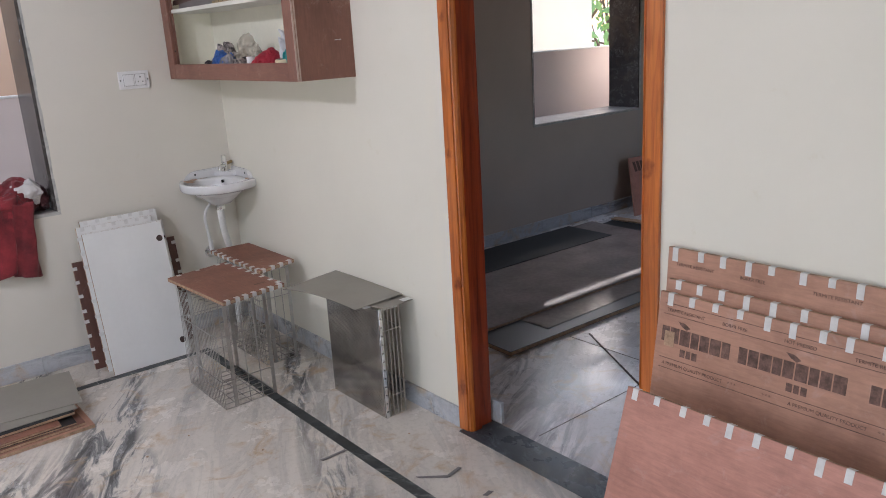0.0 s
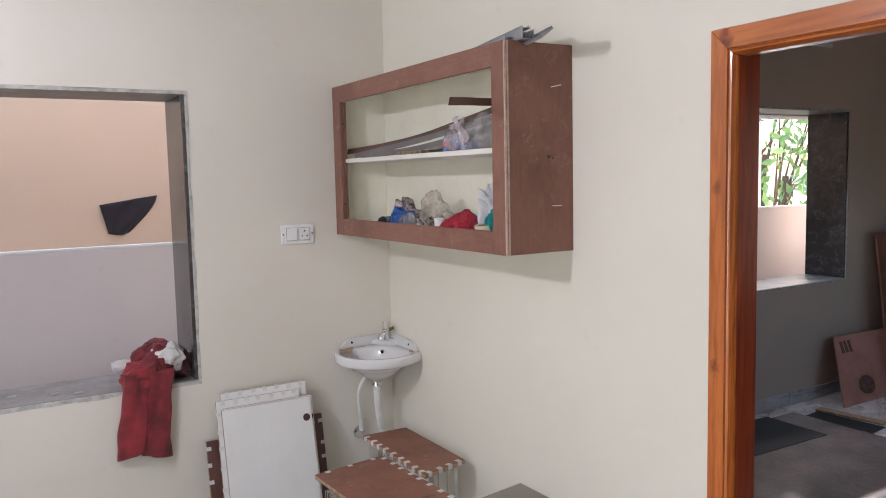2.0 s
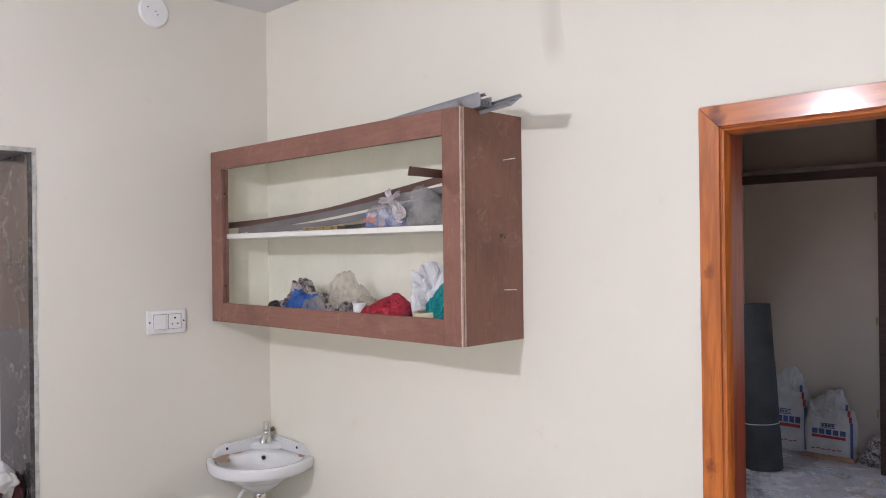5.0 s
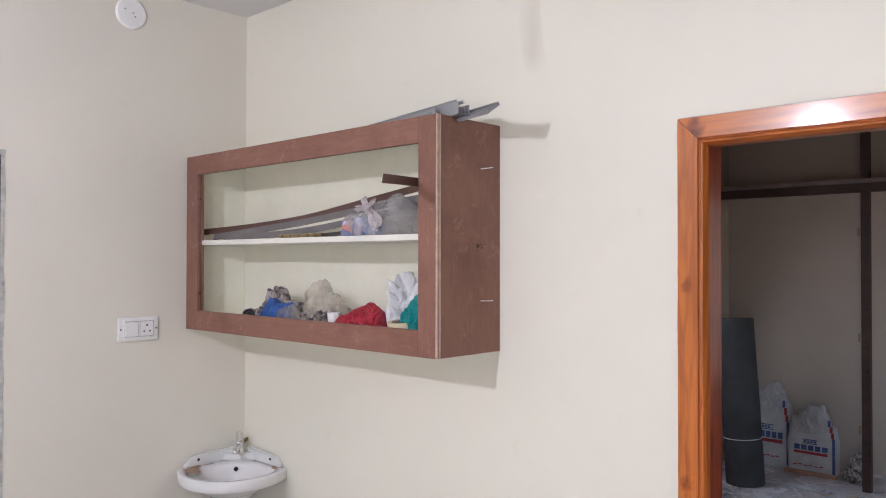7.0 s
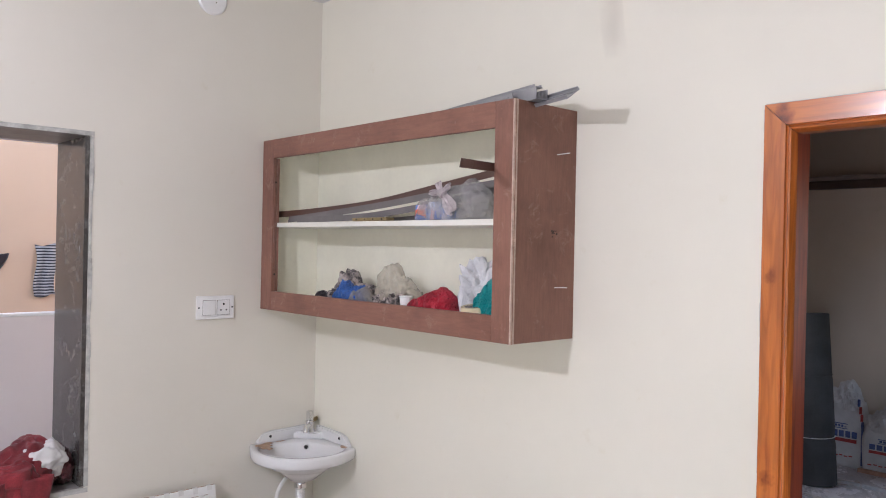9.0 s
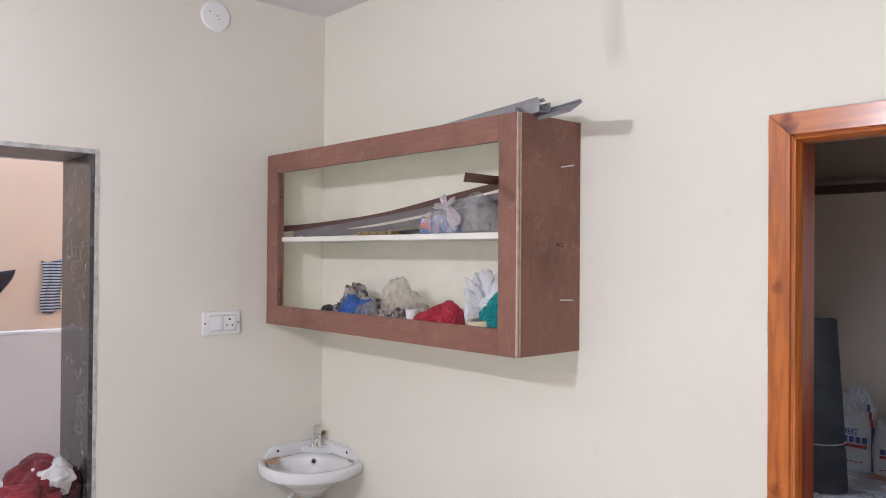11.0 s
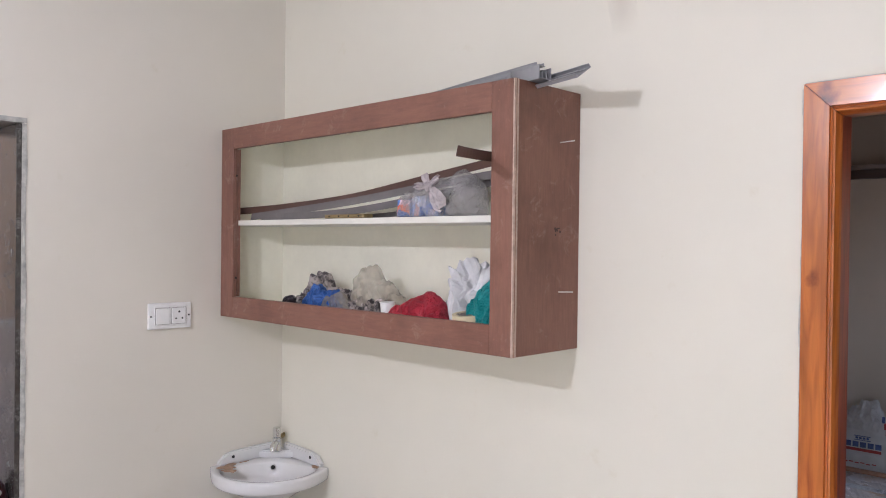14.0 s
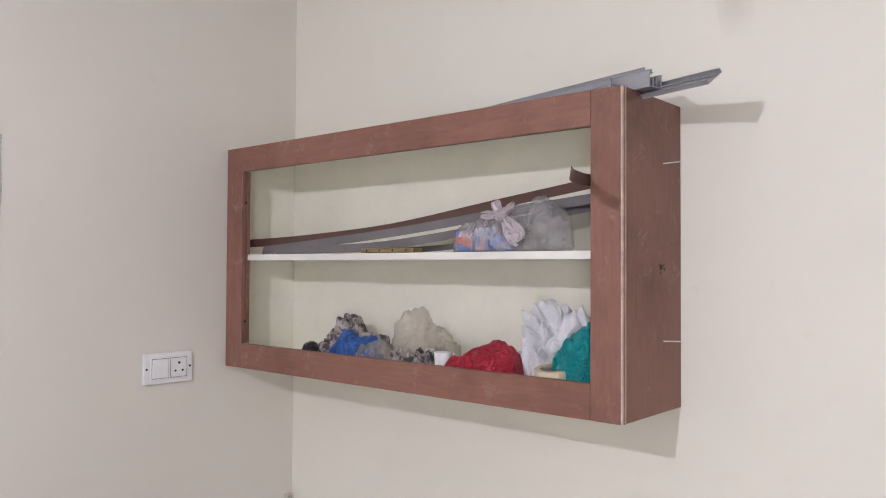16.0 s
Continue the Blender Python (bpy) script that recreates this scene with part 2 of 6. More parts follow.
M_STAIN = plain("dark_stain", (0.05, 0.025, 0.02), 0.6, 0, 0.3, 60, 200, 0.1)
M_GREYLAM = plain("grey_beige_laminate", (0.255, 0.235, 0.20), 0.42, 0, 0.08, 4, 60, 0.05)
M_BROWNLAM = plain("brown_laminate", (0.30, 0.255, 0.24), 0.11, 0, 0.25, 2.5, 40, 0.05)
M_DKLAM = plain("dark_grey_laminate", (0.028, 0.027, 0.032), 0.4, 0, 0.2, 3, 60, 0.08)
M_BLACK = plain("matt_black", (0.012, 0.012, 0.013), 0.7, 0, 0.2, 10, 80, 0.1)
M_STEEL = plain("stainless_steel", (0.55, 0.54, 0.52), 0.3, 1.0, 0.15, 12, 120, 0.05)
M_WIRE = plain("steel_wire", (0.50, 0.48, 0.45), 0.34, 1.0, 0.2, 20, 120, 0.05)
M_CHROME = plain("chrome", (0.78, 0.78, 0.78), 0.09, 1.0, 0.05, 10, 60, 0.02)
M_CERAMIC = plain("white_ceramic", (0.74, 0.73, 0.73), 0.08, 0, 0.03, 6, 50, 0.02)
M_RUST = plain("brown_mud_stain", (0.42, 0.27, 0.18), 0.6, 0, 0.3, 30, 120, 0.2)
M_PVC = plain("white_pvc", (0.76, 0.75, 0.73), 0.35, 0, 0.06, 20, 80, 0.05)
M_SWITCH = plain("white_switch_plastic", (0.80, 0.79, 0.78), 0.28, 0, 0.03, 20, 80, 0.02)
M_ALU = plain("grey_aluminium", (0.36, 0.36, 0.375), 0.4, 0.3, 0.12, 8, 90, 0.05)
M_BRASS = plain("dull_brass", (0.40, 0.30, 0.15), 0.4, 0.7, 0.2, 30, 100, 0.1)
M_BANDBR = plain("brown_edge_band", (0.10, 0.05, 0.038), 0.35, 0, 0.12, 10, 80, 0.03)
M_BANDGR = plain("grey_edge_band", (0.165, 0.150, 0.150), 0.35, 0, 0.12, 10, 80, 0.03)
M_LEAD = plain("pencil_grey", (0.25, 0.22, 0.2), 0.7, 0, 0.2, 10, 80, 0.03)


def cloth(name, col, vary=0.2, rough=0.85, sheen=0.2):
    m = plain(name, col, rough, 0, vary, 9, 260, 0.35)
    m.node_tree.nodes["Principled BSDF"].inputs["Sheen Weight"].default_value = sheen
    return m


def film_plastic(name, col, alpha=0.6, rough=0.22):
    """Thin crinkled polythene that lets part of the light through."""
    m, nt, b = shade(name, rough)
    v = coords(nt, shift=True)
    n = ramp(nt, tex_noise(nt, v, 26, 5, 0.62, 0.7), [(0.40, (1, 1, 1)), (0.5, (0, 0, 0)), (0.60, (1, 1, 1))])
    nt.links.new(ramp(nt, tex_noise(nt, v, 12, 4), [(0.3, tuple(c * 0.75 for c in col)), (0.7, col)]), b.inputs["Base Color"])
    b.inputs["Alpha"].default_value = alpha
    bump(nt, b, n, 0.8, 0.010)
    return m


M_RED = cloth("faded_red_cloth", (0.25, 0.022, 0.030), 0.6)
M_REDDK = cloth("dark_red_cloth", (0.07, 0.012, 0.016), 0.3)
M_WHITECL = cloth("white_cloth", (0.62, 0.60, 0.59), 0.1)
M_PANTS = cloth("dark_maroon_cloth", (0.018, 0.008, 0.009), 0.3)
M_BLUEBAG = film_plastic("blue_polythene", (0.045, 0.14, 0.46), 1.0, 0.4)
M_REDBAG = film_plastic("crimson_polythene", (0.52, 0.025, 0.05), 1.0, 0.42)
M_TEALBAG = film_plastic("teal_polythene", (0.01, 0.33, 0.34), 1.0, 0.4)
M_CLEARBAG = film_plastic("clear_polythene", (0.80, 0.76, 0.77), 0.36, 0.2)
M_BLACKBAG = film_plastic("black_polythene", (0.035, 0.028, 0.04), 1.0, 0.3)
M_PINKBAG = film_plastic("pinkish_polythene", (0.84, 0.74, 0.75), 0.85, 0.25)
M_BEIGEBAG = film_plastic("beige_polythene", (0.86, 0.75, 0.60), 0.36, 0.3)
M_PAPER = plain("crumpled_white_paper", (0.66, 0.65, 0.66), 0.75, 0, 0.1, 18, 120, 0.3)
M_CUP = plain("paper_cup", (0.82, 0.82, 0.81), 0.5, 0, 0.02, 10, 60, 0.03)
M_MASK = plain("masking_tape_cream", (0.70, 0.60, 0.40), 0.6, 0, 0.08, 20, 90, 0.1)
M_ROLL = plain("dark_grey_foam_roll", (0.055, 0.055, 0.055), 0.75, 0, 0.25, 5, 90, 0.3)
M_SACK = plain("white_woven_sack", (0.55, 0.53, 0.53), 0.75, 0, 0.12, 10, 220, 0.4)
M_SACKBLUE = plain("sack_blue_print", (0.07, 0.10, 0.24), 0.75, 0, 0.3, 30, 200, 0.2)
M_SACKRED = plain("sack_red_print", (0.38, 0.05, 0.05), 0.75, 0, 0.3, 30, 200, 0.2)
M_LEAF = plain("green_leaves", (0.22, 0.38, 0.15), 0.5, 0, 0.4, 2, 30, 0.1)
M_BARK = plain("brown_bark", (0.12, 0.085, 0.06), 0.9, 0, 0.3, 8, 60, 0.6)
M_GROUND = plain("dry_earth", (0.20, 0.16, 0.11), 0.95, 0, 0.3, 0.8, 20, 0.5)
M_ROUTED = plain("routed_raw_edge", (0.30, 0.15, 0.10), 0.8, 0, 0.3, 20, 140, 0.3)


def striped(name):
    m, nt, b = shade(name, 0.85)
    v = coords(nt)
    wv = nt.nodes.new("ShaderNodeTexWave")
    wv.bands_direction = "Z"
    wv.inputs["Scale"].default_value, wv.inputs["Distortion"].default_value = 16, 0.8
    nt.links.new(v, wv.inputs["Vector"])
    nt.links.new(ramp(nt, wv.outputs["Fac"], [(0.4, (0.03, 0.028, 0.035)), (0.6, (0.42, 0.40, 0.40))]), b.inputs["Base Color"])
    return m


def newsprint(name):
    m, nt, b = shade(name, 0.8)
    v = coords(nt, shift=True)
    n = tex_noise(nt, v, 38, 6, 0.7)
    c = ramp(nt, n, [(0.43, (0.06, 0.05, 0.05)), (0.56, (0.42, 0.36, 0.33))])
    nt.links.new(c, b.inputs["Base Color"])
    return m


def mixed_print(name):
    """Bright printed packets seen through a clear bag."""
    m, nt, b = shade(name, 0.4)
    k = nt.nodes.new("ShaderNodeTexVoronoi")
    k.inputs["Scale"].default_value = 32
    nt.links.new(coords(nt), k.inputs["Vector"])
    sep = nt.nodes.new("ShaderNodeSeparateColor")
    nt.links.new(k.outputs["Color"], sep.inputs[0])
    nt.links.new(ramp(nt, sep.outputs[0], [(0.3, (0.05, 0.16, 0.5)), (0.55, (0.55, 0.62, 0.72)), (0.8, (0.65, 0.16, 0.08))]), b.inputs["Base Color"])
    return m


M_STRIPED = striped("black_grey_striped_cloth")
M_NEWS = newsprint("printed_newspaper")
# non-metal white paints the highlight on the steel nails
M_PIN = plain("nail_glint_white", (0.66, 0.65, 0.63), 0.3, 0.0, 0.05, 20, 80, 0.02)
M_PACKETS = mixed_print("printed_packets")

# ---- building helpers ----
ORIGIN = {}


def thing(name, base, label, category, group="", kind=""):
    """A top-level Empty at the base of a thing."""
    ob = new(name)
    ob.empty_display_size = 0.05
    ob.location = base
    ORIGIN[ob] = Vector(base)
    return tagged(ob, label, category, group, kind)


def part(name, bm, material, parent=None, label="", smooth=False, mats=()):
    """Links a bmesh, given in world metres, as one mesh object under a thing or a part."""
    home = ORIGIN.get(parent, Vector())
    bmesh.ops.translate(bm, verts=bm.verts, vec=-home)
    me = bpy.data.meshes.new(name)
    bm.to_mesh(me)
    bm.free()
    for m in (material, *mats):
        me.materials.append(m)
    if smooth:
        for p in me.polygons:
            p.use_smooth = True
    ob = new(name, me)
    ob.parent = parent
    ORIGIN[ob] = home
    return tagged(ob, label)


def solo(name, bm, material, label, category, group="", kind="", smooth=False, mats=(), base=(0, 0, 0)):
    """A top-level thing that is one mesh."""
    bmesh.ops.translate(bm, verts=bm.verts, vec=-Vector(base))
    me = bpy.data.meshes.new(name)
    bm.to_mesh(me)
    bm.free()
    for m in (material, *mats):
        me.materials.append(m)
    if smooth:
        for p in me.polygons:
            p.use_smooth = True
    ob = new(name, me)
    ob.location = base
    ORIGIN[ob] = Vector(base)
    return tagged(ob, label, category, group, kind)


def join(bm, other, m=None):
    if m is not None:
        bmesh.ops.transform(other, matrix=m, verts=other.verts)
    me = bpy.data.meshes.new("tmp")
    other.to_mesh(me)
    other.free()
    bm.from_mesh(me)
    bpy.data.meshes.remove(me)
    return bm


def box(x0, x1, y0, y1, z0, z1, bevel=0.0, seg=1, m=None):
    bm = bmesh.new()
    bmesh.ops.create_cube(bm, size=1)
    bmesh.ops.scale(bm, vec=(x1 - x0, y1 - y0, z1 - z0), verts=bm.verts)
    bmesh.ops.translate(bm, vec=((x0 + x1) / 2, (y0 + y1) / 2, (z0 + z1) / 2), verts=bm.verts)
    if bevel:
        bmesh.ops.bevel(bm, geom=bm.edges[:], offset=bevel, segments=seg, affect="EDGES", profile=0.6)
    if m is not None:
        bmesh.ops.transform(bm, matrix=m, verts=bm.verts)
    return bm


def rod(a, b, r, n=8, r2=None, caps=True):
    a, b = Vector(a), Vector(b)
    bm = bmesh.new()
    bmesh.ops.create_cone(bm, cap_ends=caps, segments=n, radius1=r, radius2=r if r2 is None else r2, depth=(b - a).length)
    q = (b - a).to_track_quat("Z", "Y").to_matrix().to_4x4()
    bmesh.ops.transform(bm, matrix=Matrix.Translation((a + b) / 2) @ q, verts=bm.verts)
    return bm


def tube(points, r, n=10, ripple=0.0, step=0):
    """A round tube along a smooth line through points; ripple gives corrugated hose."""
    pts = [Vector(p) for p in points]
    dense = []
    for i in range(len(pts) - 1):
        p0, p1, p2, p3 = pts[max(i - 1, 0)], pts[i], pts[i + 1], pts[min(i + 2, len(pts) - 1)]
        k = step or 8
        for j in range(k):
            t = j / k
            dense.append(0.5 * (2 * p1 + (p2 - p0) * t + (2 * p0 - 5 * p1 + 4 * p2 - p3) * t * t + (3 * p1 - p0 - 3 * p2 + p3) * t**3))
    dense.append(pts[-1])
    bm = bmesh.new()
    rings = []
    for i, p in enumerate(dense):
        d = (dense[min(i + 1, len(dense) - 1)] - dense[max(i - 1, 0)]).normalized()
        side = d.cross(Vector((0.3, 0.9, 0.31))).normalized()
        up = d.cross(side)
        rr = r * (1 + ripple * (1 if i % 2 else -1))
        rings.append([bm.verts.new(p + rr * (math.cos(a) * side + math.sin(a) * up)) for a in [2 * math.pi * k / n for k in range(n)]])
    for a, b in zip(rings, rings[1:]):
        for k in range(n):
            bm.faces.new((a[k], a[(k + 1) % n], b[(k + 1) % n], b[k]))
    bm.faces.new(rings[0][::-1])
    bm.faces.new(rings[-1])
    return bm


def revolve(profile, centre, n=40, squash=(1, 1)):
    """A closed turned form from (radius, height) pairs."""
    bm = bmesh.new()
    rings = [[bm.verts.new((centre[0] + r * squash[0] * math.cos(a), centre[1] + r * squash[1] * math.sin(a), centre[2] + z)) for a in [2 * math.pi * k / n for k in range(n)]] for r, z in profile]
    for a, b in zip(rings, rings[1:]):
        for k in range(n):
            bm.faces.new((a[k], a[(k + 1) % n], b[(k + 1) % n], b[k]))
    bm.faces.new(rings[0][::-1])
    bm.faces.new(rings[-1])
    return bm


def prism(outline, axis, a, b):
    """An outline (pairs) swept along one axis from a to b."""
    def place(u, v, w):
        return {"x": (w, u, v), "y": (u, w, v), "z": (u, v, w)}[axis]
    bm = bmesh.new()
    lo = [bm.verts.new(place(u, v, a)) for u, v in outline]
    hi = [bm.verts.new(place(u, v, b)) for u, v in outline]
    n = len(outline)
    for k in range(n):
        bm.faces.new((lo[k], lo[(k + 1) % n], hi[(k + 1) % n], hi[k]))
    bm.faces.new(lo[::-1])
    bm.faces.new(hi)
    bmesh.ops.recalc_face_normals(bm, faces=bm.faces)
    return bm


def crumple(centre, size, seed, amp=0.3, cells=2.0, sub=5, floor_z=None, ridge=0.6):
    """A crushed plastic or cloth bundle: long sharp folds over soft lumps, sagging on its support."""
    bm = bmesh.new()
    bmesh.ops.create_icosphere(bm, subdivisions=sub, radius=1)
    off = Vector((seed * 3.7, seed * 1.9, seed * 5.3))
    for v in bm.verts:
        d = v.co.normalized()
        warp = Vector((noise.noise(d * 1.6 + off), noise.noise(d * 1.6 - off), noise.noise(d * 1.6 + off * 1.7))) * 0.9
        lump = noise.fractal(d * 1.2 + off, 1.0, 2.0, 2)
        f1 = (1 - abs(noise.noise((d + warp) * cells * 0.8 + off))) ** 4
        f2 = (1 - abs(noise.noise((d + warp * 0.5) * cells * 1.9 - off))) ** 4
        f3 = (1 - abs(noise.noise((d + warp * 0.3) * cells * 4.5 + off))) ** 3
        k = 0.80 + amp * lump + ridge * (0.28 * f1 + 0.09 * f2 + 0.03 * f3)
        v.co = Vector((d.x * size[0] * k, d.y * size[1] * k, d.z * size[2] * k)) + Vector(centre)
        if floor_z is not None and v.co.z < floor_z:
            v.co.z = floor_z
    return bm


def creases(p, seed):
    """Straight sharp creases in several directions, between 0 and 1."""
    rnd = random.Random(seed)
    q = p + 0.03 * Vector((noise.noise(p * 14), noise.noise(p * 14 + Vector((5, 1, 2))), noise.noise(p * 14 - Vector((3, 8, 1)))))
    total, weight, freq = 0.0, 0.0, 26.0
    for k in range(6):
        d = Vector((rnd.gauss(0, 1), rnd.gauss(0, 1), rnd.gauss(0, 0.7))).normalized()
        total += abs((q.dot(d) * freq + rnd.uniform(0, 2)) % 2.0 - 1.0) / freq
        weight += 1.0 / freq
        freq *= 1.4
    return total / weight


def heap(tops, xc, depth, zb, seed, fold=0.01, nu=100, nv=44):
    """A soft bundle lying along y on a board: its height follows (y, z) pairs, with creased skin."""
    y0, y1 = tops[0][0], tops[-1][0]
    hmax = max(z for _, z in tops) - zb
    def height(y):
        for (ya, za), (yb, zb_) in zip(tops, tops[1:]):
            if yb <= y <= ya:
                return za + (zb_ - za) * (ya - y) / max(ya - yb, 1e-6)
        return tops[-1][1]
    bm = bmesh.new()
    rows = []
    for i in range(nu + 1):
        u = i / nu
        y = y0 + (y1 - y0) * u
        h = sum(height(min(max(y + k * 0.004, y1), y0)) for k in (-1, 0, 1)) / 3 - zb
        d = depth * (0.3 + 0.7 * min(1, h / hmax)) * min(1, math.sqrt(min(u, 1 - u) / 0.12) + 0.1)
        row = []
        for j in range(nv + 1):
            a = math.pi * j / nv
            p = Vector((xc - d * math.cos(a), y, zb + h * math.sin(a) ** 0.75))
            f = fold * (creases(p, seed) - 0.5) * 4.5 * min(1, 3 * math.sin(a) + 0.15)
            f -= 0.3 * fold
            p += Vector((-math.cos(a) * f, 0.6 * fold * noise.noise(p * 22 + Vector((seed, 0, 0))), math.sin(a) * f))
            p.z = max(p.z, zb)
            row.append(bm.verts.new(p))
        rows.append(row)
    for a, b in zip(rows, rows[1:]):
        for j in range(nv):
            bm.faces.new((a[j], a[j + 1], b[j + 1], b[j]))
        bm.faces.new((a[nv], a[0], b[0], b[nv]))
    bm.faces.new(rows[0][::-1])
    bm.faces.new(rows[-1])
    bmesh.ops.recalc_face_normals(bm, faces=bm.faces)
    return bm


def ear(base, tip, wide, seed, ruffle=0.006):
    """A ruffled flap of film fanning out from a knot."""
    a, b = Vector(base), Vector(tip)
    d = (b - a).normalized()
    side = d.cross(Vector((1, 0, 0))).normalized()
    def f(u, v):
        w = wide * (0.22 + 0.78 * math.sin(min(u * 1.25, 1) * math.pi / 2)) * (1 - 0.35 * max(0, u - 0.8) / 0.2)
        r = ruffle * math.sin(9 * v + seed + 2 * u) * (0.3 + u) + 0.5 * ruffle * noise.noise((u * 5, v * 5, seed))
        return a + (b - a) * u + side * w * (v - 0.5) + Vector((-0.006 * math.sin(math.pi * v) + r, 0, 0.3 * r))
    return sheet(f, 14, 14, 0.0008)


def sheet(fn, nu, nv, thick=0.002):
    """A thin closed skin from fn(u, v) with u, v in 0..1."""
    bm = bmesh.new()
    g = [[bm.verts.new(fn(i / nu, j / nv)) for j in range(nv + 1)] for i in range(nu + 1)]
    for i in range(nu):
        for j in range(nv):
            bm.faces.new((g[i][j], g[i + 1][j], g[i + 1][j + 1], g[i][j + 1]))
    bmesh.ops.recalc_face_normals(bm, faces=bm.faces)
    bmesh.ops.solidify(bm, geom=bm.faces[:], thickness=thick)
    return bm


# ---- plan ----
XE, YN, ZC = 2.02, 4.55, 2.835
XW, YS = -2.15, -1.25
X2, X3, YS2 = 2.15, 7.15, 0.6
WL, WR, WB, WT = -0.32, 1.038, 0.855, 2.13
W2L, W2R, W2B, W2T = 4.61, 5.975, 0.895, 2.168
YO = 4.875
DL, DR, DT = 2.505, 1.515, 2.13

# floors
bm = box(XW - 0.15, XE + 0.0, YS - 0.15, YN + 0.02, -0.12, 0.0)
floor = solo("floor", bm, M_FLOOR, "white marble floor with grey veins and brown dust", "floor", kind="structure")
bm = box(XE + 0.131, X3 + 0.15, YS2 - 0.15, YN + 0.02, -0.12, -0.002)
solo("floor_room_two", bm, M_FLOOR2, "dusty grey marble floor of the dark side room", "floor", kind="structure")
bm = box(XE - 0.035, XE + 0.13, DR + 0.02, DL - 0.02, -0.1, 0.003, 0.001)
solo("threshold", bm, M_THRESHOLD, "polished black granite threshold strip under the doorway", "threshold", kind="structure")
bm = box(XE + 0.0, XE + 0.131, YS - 0.15, DR + 0.02, -0.12, -0.003)
join(bm, box(XE + 0.0, XE + 0.131, DL - 0.02, YN, -0.12, -0.003))
solo("floor_under_wall", bm, M_FLOOR2, "grey stone floor bed below the partition wall", "floor", kind="structure")

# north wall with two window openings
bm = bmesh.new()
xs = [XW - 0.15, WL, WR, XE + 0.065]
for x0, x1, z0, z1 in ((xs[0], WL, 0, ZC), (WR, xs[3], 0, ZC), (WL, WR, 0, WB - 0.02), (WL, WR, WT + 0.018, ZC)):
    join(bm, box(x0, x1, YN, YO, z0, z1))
solo("wall_north", bm, M_WALLN, "pinkish cream wall with a window opening, shade mixed into its paint", "wall", kind="structure")
bm = bmesh.new()
for x0, x1, z0, z1 in ((XE + 0.065, W2L, 0, ZC), (W2R, X3 + 0.15, 0, ZC), (W2L, W2R, 0, W2B - 0.02), (W2L, W2R, W2T + 0.018, ZC)):
    join(bm, box(x0, x1, YN, YO, z0, z1))
solo("wall_north_room_two", bm, M_ROOM2, "cream wall of the dark side room with a window opening, gloom mixed into its paint", "wall", kind="structure")

# east wall with the doorway
bm = bmesh.new()
for y0, y1, z0, z1 in ((YS - 0.15, DR, 0, ZC), (DL, YN, 0, ZC), (DR, DL, DT, ZC)):
    join(bm, box(XE, XE + 0.065, y0, y1, z0, z1))
solo("wall_east", bm, M_WALL, "cream painted partition wall with a doorway", "wall", kind="structure")
bm = bmesh.new()
for y0, y1, z0, z1 in ((YS2 - 0.15, DR, 0, ZC), (DL, YN, 0, ZC), (DR, DL, DT, ZC)):
    join(bm, box(XE + 0.066, XE + 0.13, y0, y1, z0, z1))
solo("wall_partition_back", bm, M_ROOM2, "cream back face of the partition wall, gloom mixed into its paint", "wall", kind="structure")

bm = bmesh.new()
for y0, y1, z0, z1 in ((YS - 0.15, -0.05, 0, ZC), (1.15, YN, 0, ZC), (-0.05, 1.15, 2.1, ZC)):
    join(bm, box(XW - 0.15, XW, y0, y1, z0, z1))
solo("wall_west", bm, M_WALL, "cream painted wall", "wall", kind="structure")
solo("wall_south", box(XW, XE, YS - 0.15, YS, 0, ZC), M_WALL, "cream painted wall", "wall", kind="structure")
bm = bmesh.new()
# the unseen opening 4.75 to 6.25 is added for the south fill
for x0, x1, z0, z1 in ((X2, 4.75, 0, ZC), (6.25, X3 + 0.15, 0, ZC), (4.75, 6.25, 0, 0.9), (4.75, 6.25, 2.2, ZC)):
    join(bm, box(x0, x1, YS2 - 0.15, YS2, z0, z1))
solo("wall_south_room_two", bm, M_ROOM2, "cream wall of the side room, gloom mixed into its paint", "wall", kind="structure")
solo("wall_east_room_two", box(X3, X3 + 0.15, YS2, YN, 0, ZC), M_ROOM2, "cream back wall of the wardrobe niche, gloom mixed into its paint", "wall", kind="structure")

# ceiling with a round cut-out near the corner
HX, HY, HR = 1.795, 4.305, 0.062
bm = bmesh.new()
outer = [bm.verts.new((x, y, ZC)) for x, y in ((XW - 0.15, YS - 0.15), (XE + 0.065, YS - 0.15), (XE + 0.065, YO), (XW - 0.15, YO))]
ring = [bm.verts.new((HX + HR * math.cos(a) * (1 + 0.05 * math.sin(5 * a)), HY + HR * math.sin(a), ZC)) for a in [2 * math.pi * k / 28 for k in range(28)]]
edges = [bm.edges.new((outer[k], outer[(k + 1) % 4])) for k in range(4)] + [bm.edges.new((ring[k], ring[(k + 1) % 28])) for k in range(28)]
bmesh.ops.triangle_fill(bm, use_beauty=True, edges=edges)
got = bmesh.ops.extrude_face_region(bm, geom=bm.faces[:])
bmesh.ops.translate(bm, vec=(0, 0, 0.03), verts=[v for v in got["geom"] if isinstance(v, bmesh.types.BMVert)])
bmesh.ops.recalc_face_normals(bm, faces=bm.faces)
solo("ceiling", bm, M_CEIL, "white painted ceiling with a round hole cut for a lamp", "ceiling", kind="structure")
# blackened so that the cut-out shows a dark void
bm = box(XW - 0.15, XE + 0.065, YS - 0.15, YO, ZC + 0.15, ZC + 0.3)
